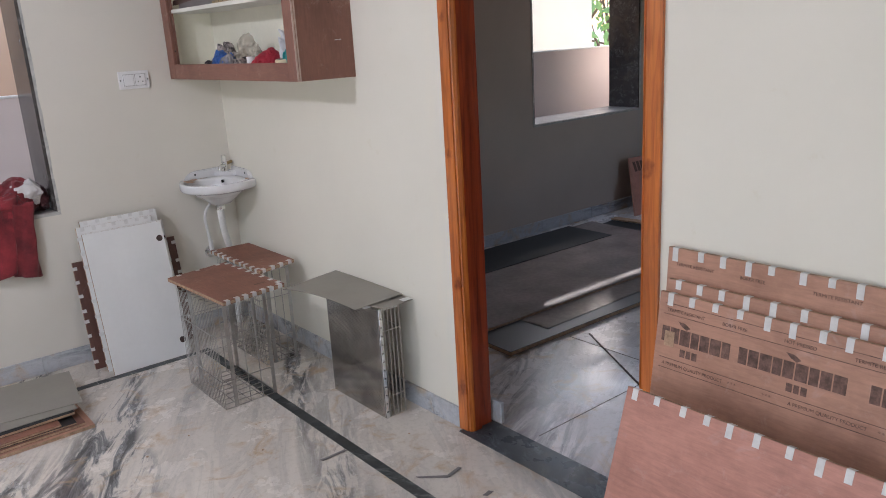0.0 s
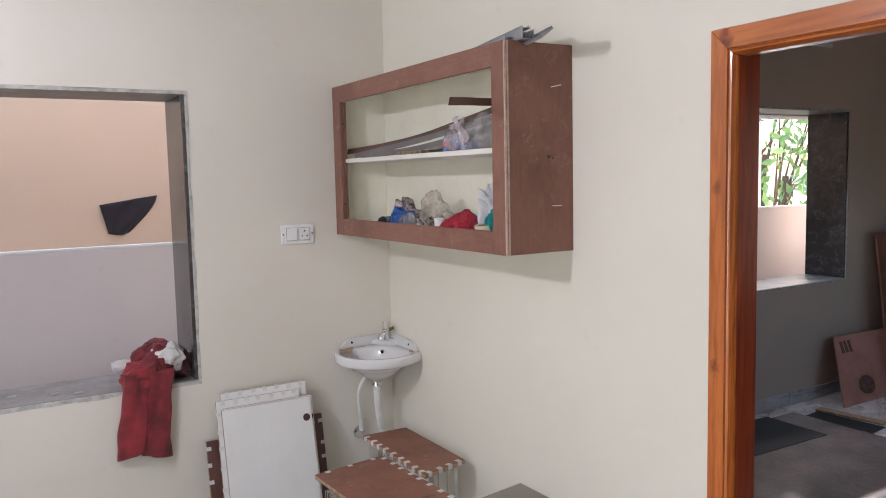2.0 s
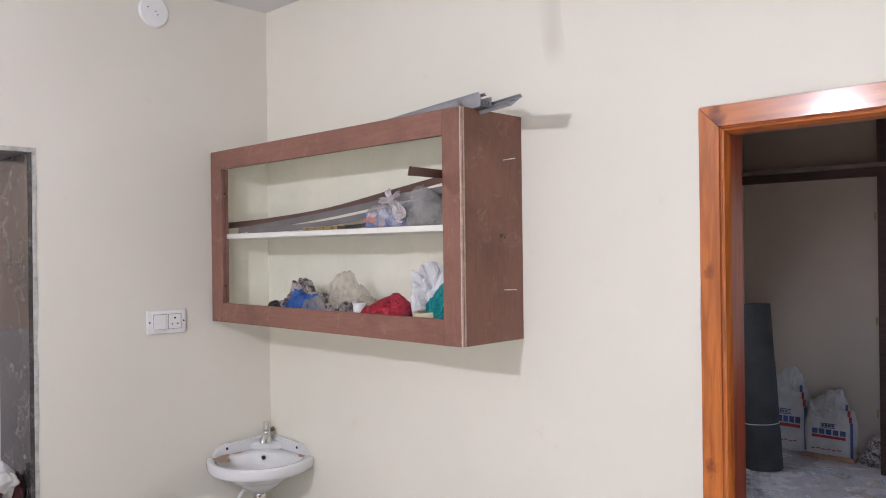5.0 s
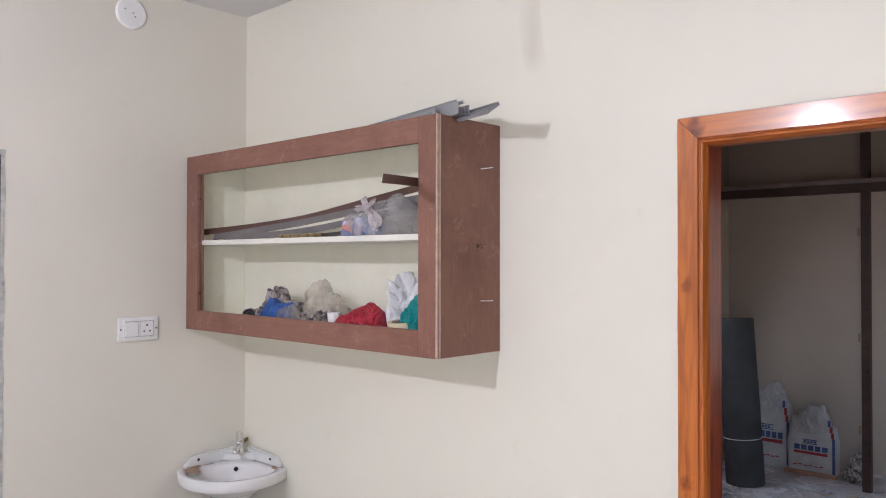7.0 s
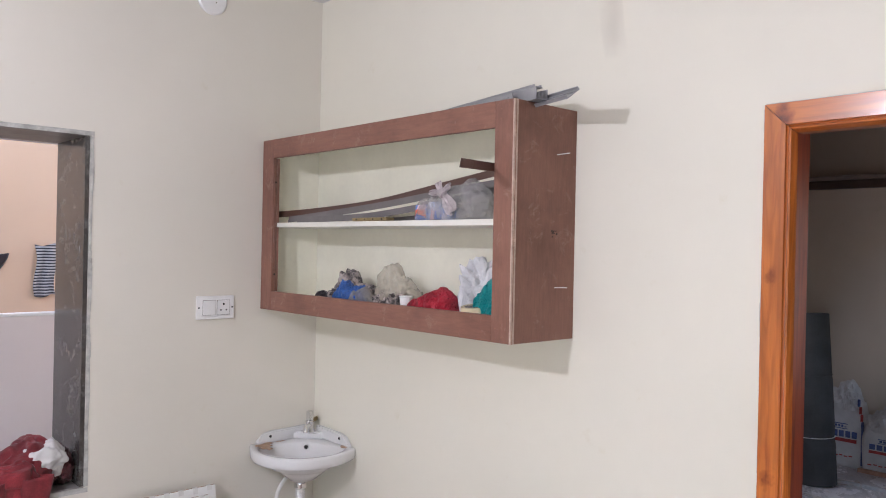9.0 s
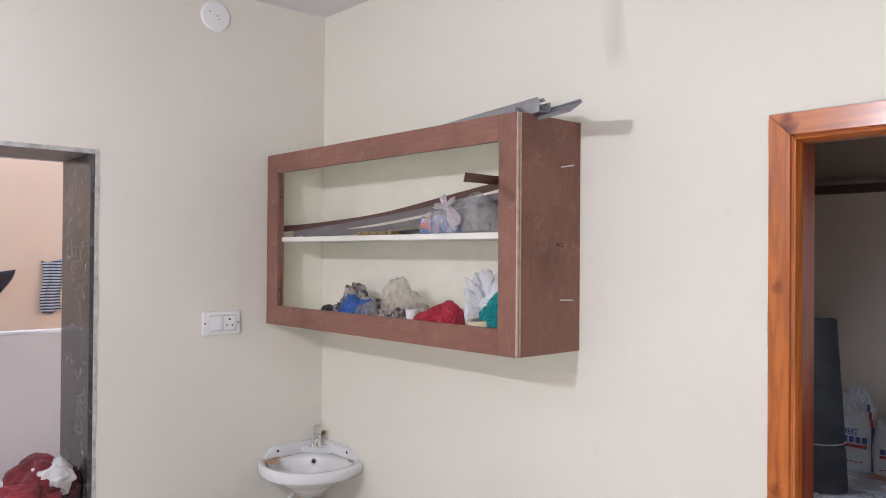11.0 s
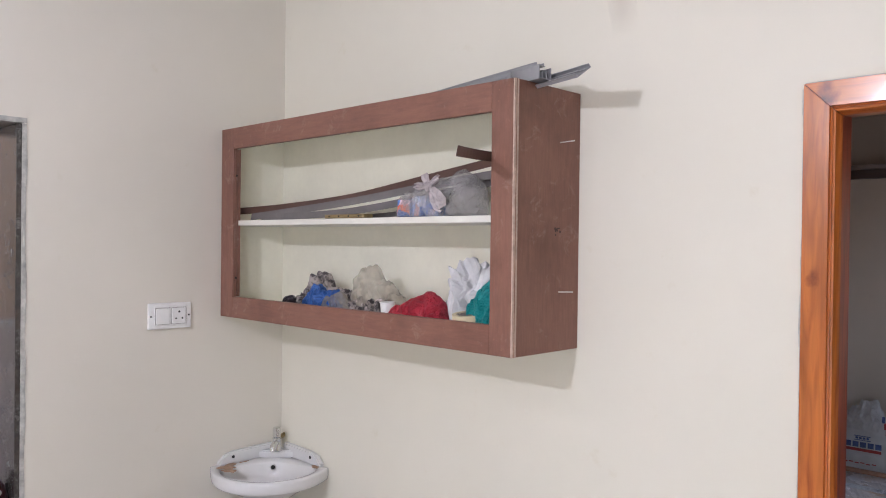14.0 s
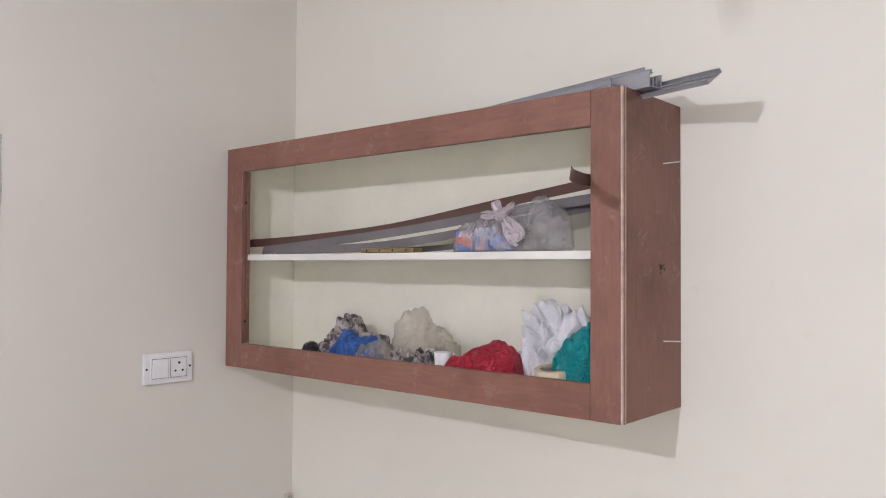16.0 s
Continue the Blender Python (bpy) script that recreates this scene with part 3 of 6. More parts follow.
for a, b, c, d in ((XW - 0.15, XE + 0.065, YO - 0.05, YO), (XW - 0.15, XE + 0.065, YS - 0.15, YS - 0.1), (XW - 0.15, XW - 0.1, YS, YN), (XE, XE + 0.065, YS, YN)):
    join(bm, box(a, b, c, d, ZC + 0.03, ZC + 0.15))
solo("roof_slab", bm, M_BLACK, "slab above the ceiling, painted black for the darkness in the hole", "roof", kind="structure")
solo("ceiling_room_two", box(XE + 0.066, X3 + 0.15, YS2 - 0.15, YO, ZC, ZC + 0.3), M_ROOM2, "ceiling of the side room, gloom mixed into its paint", "ceiling", kind="structure")

# window linings of polished granite
def window_lining(name, l, r, b, t, label):
    w = thing(name, ((l + r) / 2, YN, b), label, "window", kind="structure")
    part("jamb_slab", box(r - 0.016, r + 0.0, YN + 0.006, YO + 0.01, b, t, 0.001), M_REVEAL, w)
    part("jamb_slab", box(l, l + 0.016, YN + 0.006, YO + 0.01, b, t, 0.001), M_REVEAL, w)
    part("lintel_slab", box(l, r, YN + 0.006, YO + 0.01, t + 0.001, t + 0.017, 0.001), M_SILL, w)
    part("window_sill", box(l + 0.0, r, YN + 0.004, YO + 0.02, b - 0.019, b - 0.001, 0.002), M_SILL, w)
    # uneven line of mortar round the opening on the room side
    rim = bmesh.new()
    for a, c, horiz in ((l - 0.012, r + 0.012, 1), (l - 0.012, r + 0.012, 2), (b, t, 3), (b, t, 4)):
        n = 46
        for k in range(n):
            p, q = a + (c - a) * k / n, a + (c - a) * (k + 1) / n
            wdt = 0.012 + 0.006 * noise.noise((p * 9, horiz * 3.1, l))
            dep = 0.003 + 0.0015 * noise.noise((p * 17, horiz, l))
            if horiz == 1:
                join(rim, box(p, q, YN - dep, YN + 0.004, t + 0.002, t + 0.004 + wdt))
            elif horiz == 2:
                join(rim, box(p, q, YN - dep, YN + 0.004, b - 0.01 - wdt, b - 0.004))
            elif horiz == 3:
                join(rim, box(r - 0.001, r + wdt, YN - dep, YN + 0.004, p, q))
            else:
                join(rim, box(l - wdt, l + 0.001, YN - dep, YN + 0.004, p, q))
    part("mortar_edge", rim, M_MORTAR, w, "rough grey mortar line")
    return w


window_lining("window_1", WL, WR, WB, WT, "unglazed window opening lined with polished grey granite")
window_lining("window_2", W2L, W2R, W2B, W2T, "unglazed window opening lined with polished black granite")

# ---- outside ----
bm = box(-5, 9.6, 5.3, 5.345, -0.3, 1.415)
solo("parapet_wall", bm, M_PARAPET, "pale pinkish plastered balcony parapet wall", "parapet", kind="structure")
# sunlight on the parapet's top edge is painted as a white strip
solo("parapet_coping", box(-5, 9.6, 5.297, 5.348, 1.416, 1.430, 0.002), M_WHITEBOARD, "top of the balcony parapet, coloured white for its sunlit line", "coping", kind="structure")
solo("balcony_floor", box(-5, 9.6, YO, 5.3, -0.3, -0.02), M_FLOOR2, "grey stone balcony floor", "floor", kind="structure")
bm = box(-5, 9.6, YO + 0.0, 5.19, WT + 0.03, WT + 0.11)
solo("sunshade_slab", bm, M_CEIL, "white concrete sunshade over the windows", "sunshade", kind="structure")
ground = box(-400, 400, -400, 400, -0.6, -0.31)
solo("ground", ground, M_GROUND, "bare brown earth round the houses", "ground", kind="structure")
h1 = thing("neighbour_house", (0, 7.2, -0.3), "neighbouring house with plain peach painted wall", "house")
part("wall", box(-6, 4.0, 7.2, 11.2, -0.31, 4.05), M_PEACH, h1)
part("roof", box(-6.1, 4.1, 7.1, 11.3, 4.05, 4.16), M_CEIL, h1, "pale concrete roof slab")
h2 = thing("cream_house", (6, 7.2, -0.3), "neighbouring house with plain cream painted wall", "house")
part("wall", box(4.0, 8.47, 7.2, 11.2, -0.31, 4.05), M_CREAMX, h2)
part("roof", box(4.1, 8.57, 7.1, 11.3, 4.05, 4.16), M_CEIL, h2, "pale concrete roof slab")


def tree(x, y, h, seed, spread, leaves=620):
    rnd = random.Random(seed)
    t = thing("tree", (x, y, -0.31), "leafy green tree beyond the houses", "tree", "trees beyond the houses")
    trunk = rod((x, y, -0.33), (x + 0.2, y, h * 0.45), 0.10, 10, 0.06)
    tips = []
    for k in range(7):
        a = rnd.uniform(0, 6.28)
        e = Vector((x + 0.2 + math.cos(a) * spread * rnd.uniform(0.4, 0.9), y + math.sin(a) * spread * rnd.uniform(0.4, 0.9), h * rnd.uniform(0.4, 1.0)))
        join(trunk, rod((x + 0.2 * k / 9, y, h * (0.2 + 0.025 * k)), e, 0.03, 6, 0.01))
        tips.append(e)
    part("trunk", trunk, M_BARK, t, "brown bark trunk with limbs")
    verts, faces = [], []
    for k in range(leaves):
        c = rnd.choice(tips) + Vector((rnd.gauss(0, 0.5), rnd.gauss(0, 0.5), rnd.gauss(0, 0.42)))
        s = rnd.uniform(0.05, 0.12)
        q = Euler((rnd.uniform(0, 6), rnd.uniform(0, 6), rnd.uniform(0, 6))).to_matrix()
        i = len(verts)
        for dx, dy, dz in ((-1.3, 0, 0), (0, -0.55, 0.15), (1.3, 0, 0), (0, 0.55, 0.15)):
            verts.append(c + q @ (Vector((dx, dy, dz)) * s))
        faces.append((i, i + 1, i + 2, i + 3))
    me = bpy.data.meshes.new("crown")
    me.from_pydata([v - Vector((x, y, -0.31)) for v in verts], [], faces)
    me.materials.append(M_LEAF)
    ob = new("crown", me)
    ob.parent = t
    tagged(ob, "loose crown of small green leaves")


tree(11.0, 9.6, 5.6, 3, 1.2, 150)
tree(12.4, 9.8, 3.6, 12, 1.6, 200)
tree(14.5, 11.8, 4.6, 8, 1.9, 260)
tree(10.9, 8.9, 2.2, 5, 0.9, 260)

# ---- main room fixtures ----
# wall bulb that lights the room
wb = thing("pendant_bulb", (-0.65, 2.97, 2.535), "bare white bulb holder hanging on a cord from the ceiling", "lamp")
part("cord", rod((-0.65, 2.97, 2.605), (-0.65, 2.97, ZC), 0.003, 8), M_SWITCH, wb)
part("ceiling_rose", rod((-0.65, 2.97, ZC - 0.025), (-0.65, 2.97, ZC), 0.04, 20), M_SWITCH, wb)
part("holder", rod((-0.65, 2.97, 2.535), (-0.65, 2.97, 2.605), 0.02, 16, 0.014), M_SWITCH, wb)

# skirting
def skirting(name, x0, x1, y0, y1, horizontal, label):
    s = thing(name, (x0, y0, 0), label, "skirting", kind="structure")
    a, b = (x0, x1) if horizontal else (y0, y1)
    n = max(1, round((b - a) / 0.62))
    for k in range(n):
        p, q = a + (b - a) * k / n, a + (b - a) * (k + 1) / n - 0.0015
        bm = box(p, q, y0, y1, 0, 0.094, 0.0015) if horizontal else box(x0, x1, p, q, 0, 0.094, 0.0015)
        part("skirting_slab", bm, M_SKIRT, s)
    return s


skirting("baseboard_north", XW, XE - 0.013, YN - 0.012, YN, True, "grey marble skirting along the cream wall")
skirting("baseboard_east", XE - 0.012, XE, DL + 0.004, YN - 0.012, False, "grey marble skirting beside the doorway")
skirting("baseboard_east_far", XE - 0.012, XE, YS, DR - 0.004, False, "grey marble skirting behind the plywood")
skirting("baseboard_room_two", X2, 6.55, YN - 0.012, YN, True, "grey marble skirting of the dark room")

# dark border strips let into the marble
st = thing("floor_border", (1.58, 3.0, 0), "dark stone border strip let into the marble floor", "border", kind="structure")
y = YS
while y < 4.17:
    ln = 0.16 + 0.09 * abs(noise.noise((y * 3, 0, 0)))
    part("border_piece", box(1.555, 1.604, y, min(y + ln, 4.17) - 0.0015, -0.01, 0.0015, 0.0006), M_STRIP, st)
    y += ln
x = XW
while x < 1.604:
    ln = 0.17 + 0.09 * abs(noise.noise((x * 3, 5, 0)))
    part("border_piece", box(x, min(x + ln, 1.604) - 0.0015, 4.172, 4.218, -0.01, 0.0015, 0.0006), M_STRIP, st)
    x += ln

# ---- door frame ----
df = thing("door_1", (XE + 0.05, (DL + DR) / 2, 0), "varnished orange pine door frame with knots, no door hung", "door frame", kind="structure")
DEP = XE + 0.118
# profile in (inward, depth): flat face, bead, groove, rebate
prof = [(0.0, -0.012), (0.054, -0.012), (0.055, -0.005), (0.058, -0.003), (0.062, -0.008), (0.066, -0.007), (0.069, 0.000), (0.072, 0.006), (0.074, 0.014), (0.074, 0.050), (0.060, 0.050), (0.060, 0.118), (0.0, 0.118)]
flat = [(u, v) for u, v in prof]
def jamb(y, sign, name):
    ol = [(XE + v, y - sign * u) for u, v in flat]
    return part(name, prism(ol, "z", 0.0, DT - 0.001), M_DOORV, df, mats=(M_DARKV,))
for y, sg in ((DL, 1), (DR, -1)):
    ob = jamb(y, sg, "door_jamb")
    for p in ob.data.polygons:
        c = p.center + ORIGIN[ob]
        # faces inside the opening take the darker, redder wood
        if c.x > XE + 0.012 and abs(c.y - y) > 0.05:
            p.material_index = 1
    # mitred top: cut the jamb along the corner line
    me = ob.data
    for v in me.vertices:
        w = v.co + ORIGIN[ob]
        if w.z > DT - 0.01:
            v.co.z = (DT - 0.001 - abs(w.y - y)) - ORIGIN[ob].z
ol = [(XE + v, DT - u) for u, v in flat]
hd = prism([(a, b) for a, b in ol], "y", DR + 0.001, DL - 0.001)
for v in hd.verts:
    in_ = DT - v.co.z
    v.co.y = v.co.y + (in_ if v.co.y < 2 else -in_)
part("door_head", hd, M_DOORH, df)
# smeared mortar and varnish along the frame's edge
sm = bmesh.new()
rnd = random.Random(4)
for k in range(70):
    z = 0.1 + 2.02 * k / 70
    w = 0.004 + 0.007 * abs(noise.noise((z * 6, 1, 0)))
    join(sm, box(XE - 0.003, XE + 0.001, DL + 0.0005, DL + w, z, z + 2.02 / 70))
for k in range(34):
    y = DR + (DL - DR) * k / 34
    w = 0.003 + 0.006 * abs(noise.noise((y * 6, 4, 0)))
    join(sm, box(XE - 0.003, XE + 0.001, y, y + (DL - DR) / 34, DT + 0.0005, DT + w))
part("mortar_edge", sm, M_MORTAR, df, "uneven mortar along the frame")
# stub of skirting by the jamb in the dark room
solo("stone_offcut", box(2.155, 2.175, 2.40, 2.47, 0.0, 0.10, 0.003), M_SKIRT, "pale marble offcut standing by the door jamb", "stone offcut")

# ---- wall cabinet ----
CX, CY0, CY1, CZ0, CZ1 = 1.731, 3.107, 4.536, 1.478, 2.185
cab = thing("wall_cabinet", (1.9, 3.8, CZ0), "open brown plywood wall cabinet with one white shelf", "cabinet")
part("side_panel", box(CX + 0.0185, XE, CY0, CY0 + 0.018, CZ0, CZ1, 0.0008), M_PLYZ, cab)
part("panel_edge", box(CX + 0.001, CX + 0.018, CY0 - 0.0004, CY0 + 0.004, CZ0, CZ1), M_PALEEDGE, cab, "pale raw plywood edge")
part("top_panel", box(CX + 0.0185, XE, CY0 + 0.0185, CY1 + 0.01, CZ1 - 0.019, CZ1 - 0.001, 0.0008), M_CREAMBOARD, cab, "cream painted underside")
part("bottom_panel", box(CX + 0.0185, XE, CY0 + 0.0185, CY1 + 0.01, CZ0 + 0.001, CZ0 + 0.019, 0.0008), M_CREAMBOARD, cab)
part("shelf", box(CX + 0.024, XE - 0.0065, CY0 + 0.0185, YN - 0.001, 1.822, 1.841, 0.001), M_SHELF, cab, "white laminated shelf")
IL, IR, IB, IT = 4.452, 3.182, 1.556, 2.108
part("front_stile", box(CX, CX + 0.018, CY0 + 0.0045, IR, CZ0, CZ1, 0.001), M_PLYZ, cab)
part("front_stile", box(CX, CX + 0.018, IL, CY1, CZ0, CZ1, 0.001), M_PLYZ, cab)
part("front_rail", box(CX + 0.0003, CX + 0.018, IR + 0.0006, IL - 0.0006, IT, CZ1, 0.001), M_PLYY, cab)
part("front_rail", box(CX + 0.0003, CX + 0.018, IR + 0.0006, IL - 0.0006, CZ0, IB, 0.001), M_PLYY, cab)
# added board, the bare wall is the cabinet's own back
part("back_panel", box(XE - 0.006, XE - 0.0005, CY0 + 0.0205, YN - 0.0055, CZ0 + 0.0195, CZ1 - 0.0195), M_CREAMBOARD, cab, "added back board, cream paint lightened to look lit")
part("grooved_edge", box(CX + 0.0205, CX + 0.033, IL + 0.0015, IL + 0.03, IB, IT, 0.0012), M_PLYZ, cab, "stepped plywood edge behind the stile")
part("grooved_edge", box(CX + 0.006, CX + 0.0105, IL - 0.0022, IL - 0.0003, IB, IT, 0.0006), M_PLYZ, cab)
part("inner_lining", box(CX + 0.019, XE - 0.0065, CY0 + 0.0182, CY0 + 0.0200, CZ0 + 0.02, CZ1 - 0.02), M_CREAMBOARD, cab, "inner face, cream paint lightened to look lit")
# two linings added over the bare north wall
part("inner_lining", box(CX + 0.034, XE - 0.001, CY1 + 0.0102, YN - 0.001, CZ0 + 0.02, 1.8215), M_CREAMBOARD, cab)
part("inner_lining", box(CX + 0.034, XE - 0.001, CY1 + 0.0102, YN - 0.001, 1.8415, CZ1 - 0.02), M_CREAMBOARD, cab)
part("inner_lining", box(CX + 0.0182, CX + 0.0195, IR, IL - 0.001, IT, CZ1 - 0.02), M_CREAMBOARD, cab)
part("inner_lining", box(CX + 0.0182, CX + 0.0195, IR, IL - 0.001, CZ0 + 0.02, IB - 0.001), M_CREAMBOARD, cab)
for z in (IB + 0.07, IT - 0.10):
    part("screw_hole", rod((CX + 0.0135, IL - 0.0012, z), (CX + 0.0135, IL + 0.004, z), 0.0045, 12), M_BLACK, cab)
for z in (2.041, 1.638):
    part("metal_pin", rod((1.927, CY0 + 0.002, z), (1.932, CY0 - 0.044, z + 0.002), 0.0015, 8), M_PIN, cab, "nail sticking out, its glint painted white")
spot = bmesh.new()
rnd = random.Random(11)
for k in range(9):
    a, b = rnd.gauss(0, 0.005), rnd.gauss(0, 0.008)
    join(spot, box(1.915 + a, 1.918 + a + rnd.uniform(0.001, 0.005), CY0 - 0.0006, CY0 + 0.0002, 1.80 + b, 1.802 + b + rnd.uniform(0.001, 0.006)))
part("paint_stain", spot, M_STAIN, cab, "small dark smudge")
for y, z in ((3.125, 2.168), (3.157, 2.160), (3.128, 2.140), (3.158, 2.132), (3.14, 1.495), (3.165, 1.520), (4.49, 2.15), (4.49, 1.51)):
    part("nail_head", rod((CX - 0.0005, y, z), (CX + 0.001, y, z), 0.0022, 8), M_ROUTED, cab)
part("glue_line", box(CX + 0.008, CX + 0.0105, CY0 - 0.0008, CY0 + 0.002, CZ0, CZ1), M_ROUTED, cab, "dark glue line in the raw edge")
for (y, z) in ((4.50, 1.815), (3.145, 1.83)):
    part("chalk_mark", join(box(CX - 0.0006, CX + 0.0003, y, y + 0.0012, z, z + 0.018), box(CX - 0.0006, CX + 0.0003, y - 0.006, y + 0.007, z + 0.008, z + 0.0092)), M_ROUTED, cab, "faint chalk cross")
# aluminium profiles on top of the cabinet
def profile(name, a, b, w, fins, roll, label):
    """An extruded section between two points: a flat web with upright fins (place across, height, thickness)."""
    a, b = Vector(a), Vector(b)
    ln = (b - a).length
    ol = [(-w / 2, 0), (w / 2, 0), (w / 2, 0.0018)]
    for u, h, t in sorted(fins, reverse=True):
        ol += [(u + t / 2, 0.0018), (u + t / 2, h), (u - t / 2 - 0.002, h), (u - t / 2 - 0.002, h - 0.0016), (u - t / 2, h - 0.0016), (u - t / 2, 0.0018)]
    bm = prism(ol + [(-w / 2, 0.0018)], "z", 0, ln)
    d = (b - a).normalized()
    side = d.cross(Vector((0, 0, 1))).normalized()
    m = Matrix((side, side.cross(d), d)).transposed().to_4x4()
    bmesh.ops.transform(bm, matrix=Matrix.Translation(a) @ m @ Matrix.Rotation(radians(roll), 4, "Z"), verts=bm.verts)
    return solo(name, bm, M_ALU, label, "metal profile", "aluminium profiles on the cabinet")


zt = CZ1 + 0.001
profile("aluminium_profile", (1.765, 3.158, zt), (1.985, 4.08, zt), 0.036, ((0.010, 0.029, 0.0016), (-0.004, 0.012, 0.0016), (0.016, 0.014, 0.0016)), 0, "grey aluminium angle at the front of the cabinet top")
profile("aluminium_profile", (1.803, 3.066, zt), (1.985, 3.90, zt), 0.042, ((-0.020, 0.036, 0.0016), (-0.008, 0.022, 0.0016), (0.004, 0.022, 0.0016), (0.019, 0.030, 0.0016)), 0, "grey aluminium track with fins lying on the cabinet top")
profile("aluminium_profile", (1.806, 3.085, zt + 0.0372), (1.925, 3.62, zt + 0.0372), 0.034, ((-0.012, 0.008, 0.0016), (0.012, 0.008, 0.0016)), 0, "flat grey aluminium strip on top of the track")
profile("aluminium_profile", (1.770, 2.925, 2.178), (1.985, 3.47, 2.198), 0.046, ((-0.022, 0.011, 0.0016), (0.022, 0.011, 0.0016), (0.009, 0.005, 0.0016)), 38, "grey aluminium channel overhanging the cabinet top")

# ---- things on the upper shelf ----
US = 1.841
def band(name, pts, wide, material, label, group):
    """A springy edge-band strip standing on edge along a line of points."""
    p = [Vector(q) for q in pts]
    def f(u, v):
        s = u * (len(p) - 1)
        i = min(int(s), len(p) - 2)
        t = s - i
        a, b, c, d = p[max(i - 1, 0)], p[i], p[i + 1], p[min(i + 2, len(p) - 1)]
        q = 0.5 * (2 * b + (c - a) * t + (2 * a - 5 * b + 4 * c - d) * t * t + (3 * b - a - 3 * c + d) * t**3)
        return q + Vector((0.25 * wide * (v - 0.5), 0, wide * v))
    bm = sheet(f, 40, 2, 0.0012)
    return solo(name, bm, material, label, "edge band", group)


band("edge_band", [(1.80, 4.53, US + 0.024), (1.82, 4.25, US + 0.034), (1.85, 3.90, US + 0.060), (1.88, 3.55, US + 0.112), (1.87, 3.24, US + 0.150), (1.80, 3.20, US + 0.142), (1.72, 3.188, US + 0.138), (1.62, 3.155, US + 0.134), (1.515, 3.098, US + 0.126)], 0.026, M_BANDBR, "brown edge-band strip springing up from the shelf", "edge bands on the shelf")
band("edge_band", [(1.79, 4.42, US + 0.001), (1.81, 4.15, US + 0.022), (1.84, 3.85, US + 0.050), (1.88, 3.5, US + 0.092), (1.90, 3.16, US + 0.124)], 0.025, M_BANDGR, "grey edge-band strip lying across the shelf", "edge bands on the shelf")
band("edge_band", [(1.78, 4.33, US + 0.001), (1.79, 4.10, US + 0.002), (1.82, 3.88, US + 0.012), (1.87, 3.62, US + 0.046), (1.915, 3.3, US + 0.096), (1.925, 3.14, US + 0.118)], 0.024, M_BANDGR, "grey edge-band strip lying across the shelf", "edge bands on the shelf")
band("edge_band", [(1.90, 4.0, US + 0.001), (1.90, 3.75, US + 0.008), (1.92, 3.5, US + 0.035)], 0.016, M_BANDGR, "short grey edge-band strip lying on the shelf", "edge bands on the shelf")
hb = box(1.762, 1.80, 3.73, 3.93, US + 0.001, US + 0.013, 0.0015)
hinge = thing("brass_hinge", (1.78, 3.83, US), "dull brass hinge lying on the white shelf", "hinge")
part("leaf", hb, M_BRASS, hinge)
for k in range(4):
    part("screw_hole", rod((1.761, 3.755 + 0.05 * k, US + 0.007), (1.7625, 3.755 + 0.05 * k, US + 0.007), 0.003, 8), M_BLACK, hinge)

pb = thing("packet_bag", (1.86, 3.44, US), "knotted clear polythene bag holding printed packets", "plastic bag")
for py, px, pz, rz, hh in ((3.585, 1.815, 0.002, 6, 0.052), (3.53, 1.822, 0.003, -8, 0.060), (3.475, 1.825, 0.002, 10, 0.040)):
    mp_ = Matrix.Translation((px, py, US + pz)) @ Matrix.Rotation(radians(rz), 4, "Z")
    part("packet", box(-0.022, 0.022, -0.025, 0.025, 0, hh, 0.005, 2, mp_), M_PACKETS, pb, "blue and red printed packet")
part("bag_skin", heap([(3.640, 1.862), (3.628, 1.905), (3.585, 1.918), (3.535, 1.932), (3.49, 1.950), (3.44, 1.955), (3.40, 1.968), (3.36, 1.974), (3.325, 1.955), (3.298, 1.915), (3.284, 1.855)], 1.83, 0.062, US + 0.001, 4, 0.006, 110, 48), M_CLEARBAG, pb, smooth=True)
KN = (1.762, 3.441, 1.927)
part("knot", crumple(KN, (0.012, 0.019, 0.017), 9, 0.2, 2.2, 4, None, 0.8), M_PINKBAG, pb, "pinkish twisted knot", smooth=True)
for tip, w in (((1.757, 3.383, 1.862), 0.050), ((1.765, 3.462, 1.962), 0.036), ((1.768, 3.502, 1.932), 0.022), ((1.768, 3.405, 1.955), 0.020)):
    part("bag_ear", ear(KN, tip, w, w * 90), M_PINKBAG, pb, smooth=True)

# ---- things on the bottom board ----
BS = CZ0 + 0.020
def bundle(name, tops, xc, depth, seed, material, label, category, fold=0.009, smooth=True):
    """A crushed bag or paper lying on the bottom board."""
    bm = heap(tops, xc, depth, BS + 0.001, seed, fold)
    return solo(name, bm, material, label, category, smooth=smooth, base=(xc, (tops[0][0] + tops[-1][0]) / 2, BS))


bundle("clear_wrap", [(4.33, 1.51), (4.30, 1.553), (4.25, 1.562), (4.215, 1.515)], 1.875, 0.03, 3, M_CLEARBAG, "small piece of clear polythene wrap", "bag")
bundle("black_pouch", [(4.262, 1.52), (4.247, 1.562), (4.215, 1.578), (4.187, 1.568), (4.172, 1.52)], 1.83, 0.034, 21, M_BLACKBAG, "small knotted black plastic pouch", "bag", 0.007)
bundle("newspaper_wad", [(4.225, 1.53), (4.19, 1.598), (4.155, 1.615), (4.125, 1.660), (4.095, 1.648), (4.05, 1.612), (4.0, 1.618), (3.955, 1.592), (3.93, 1.52)], 1.885, 0.052, 5, M_NEWS, "crumpled wad of printed newspaper", "newspaper", 0.018, False)
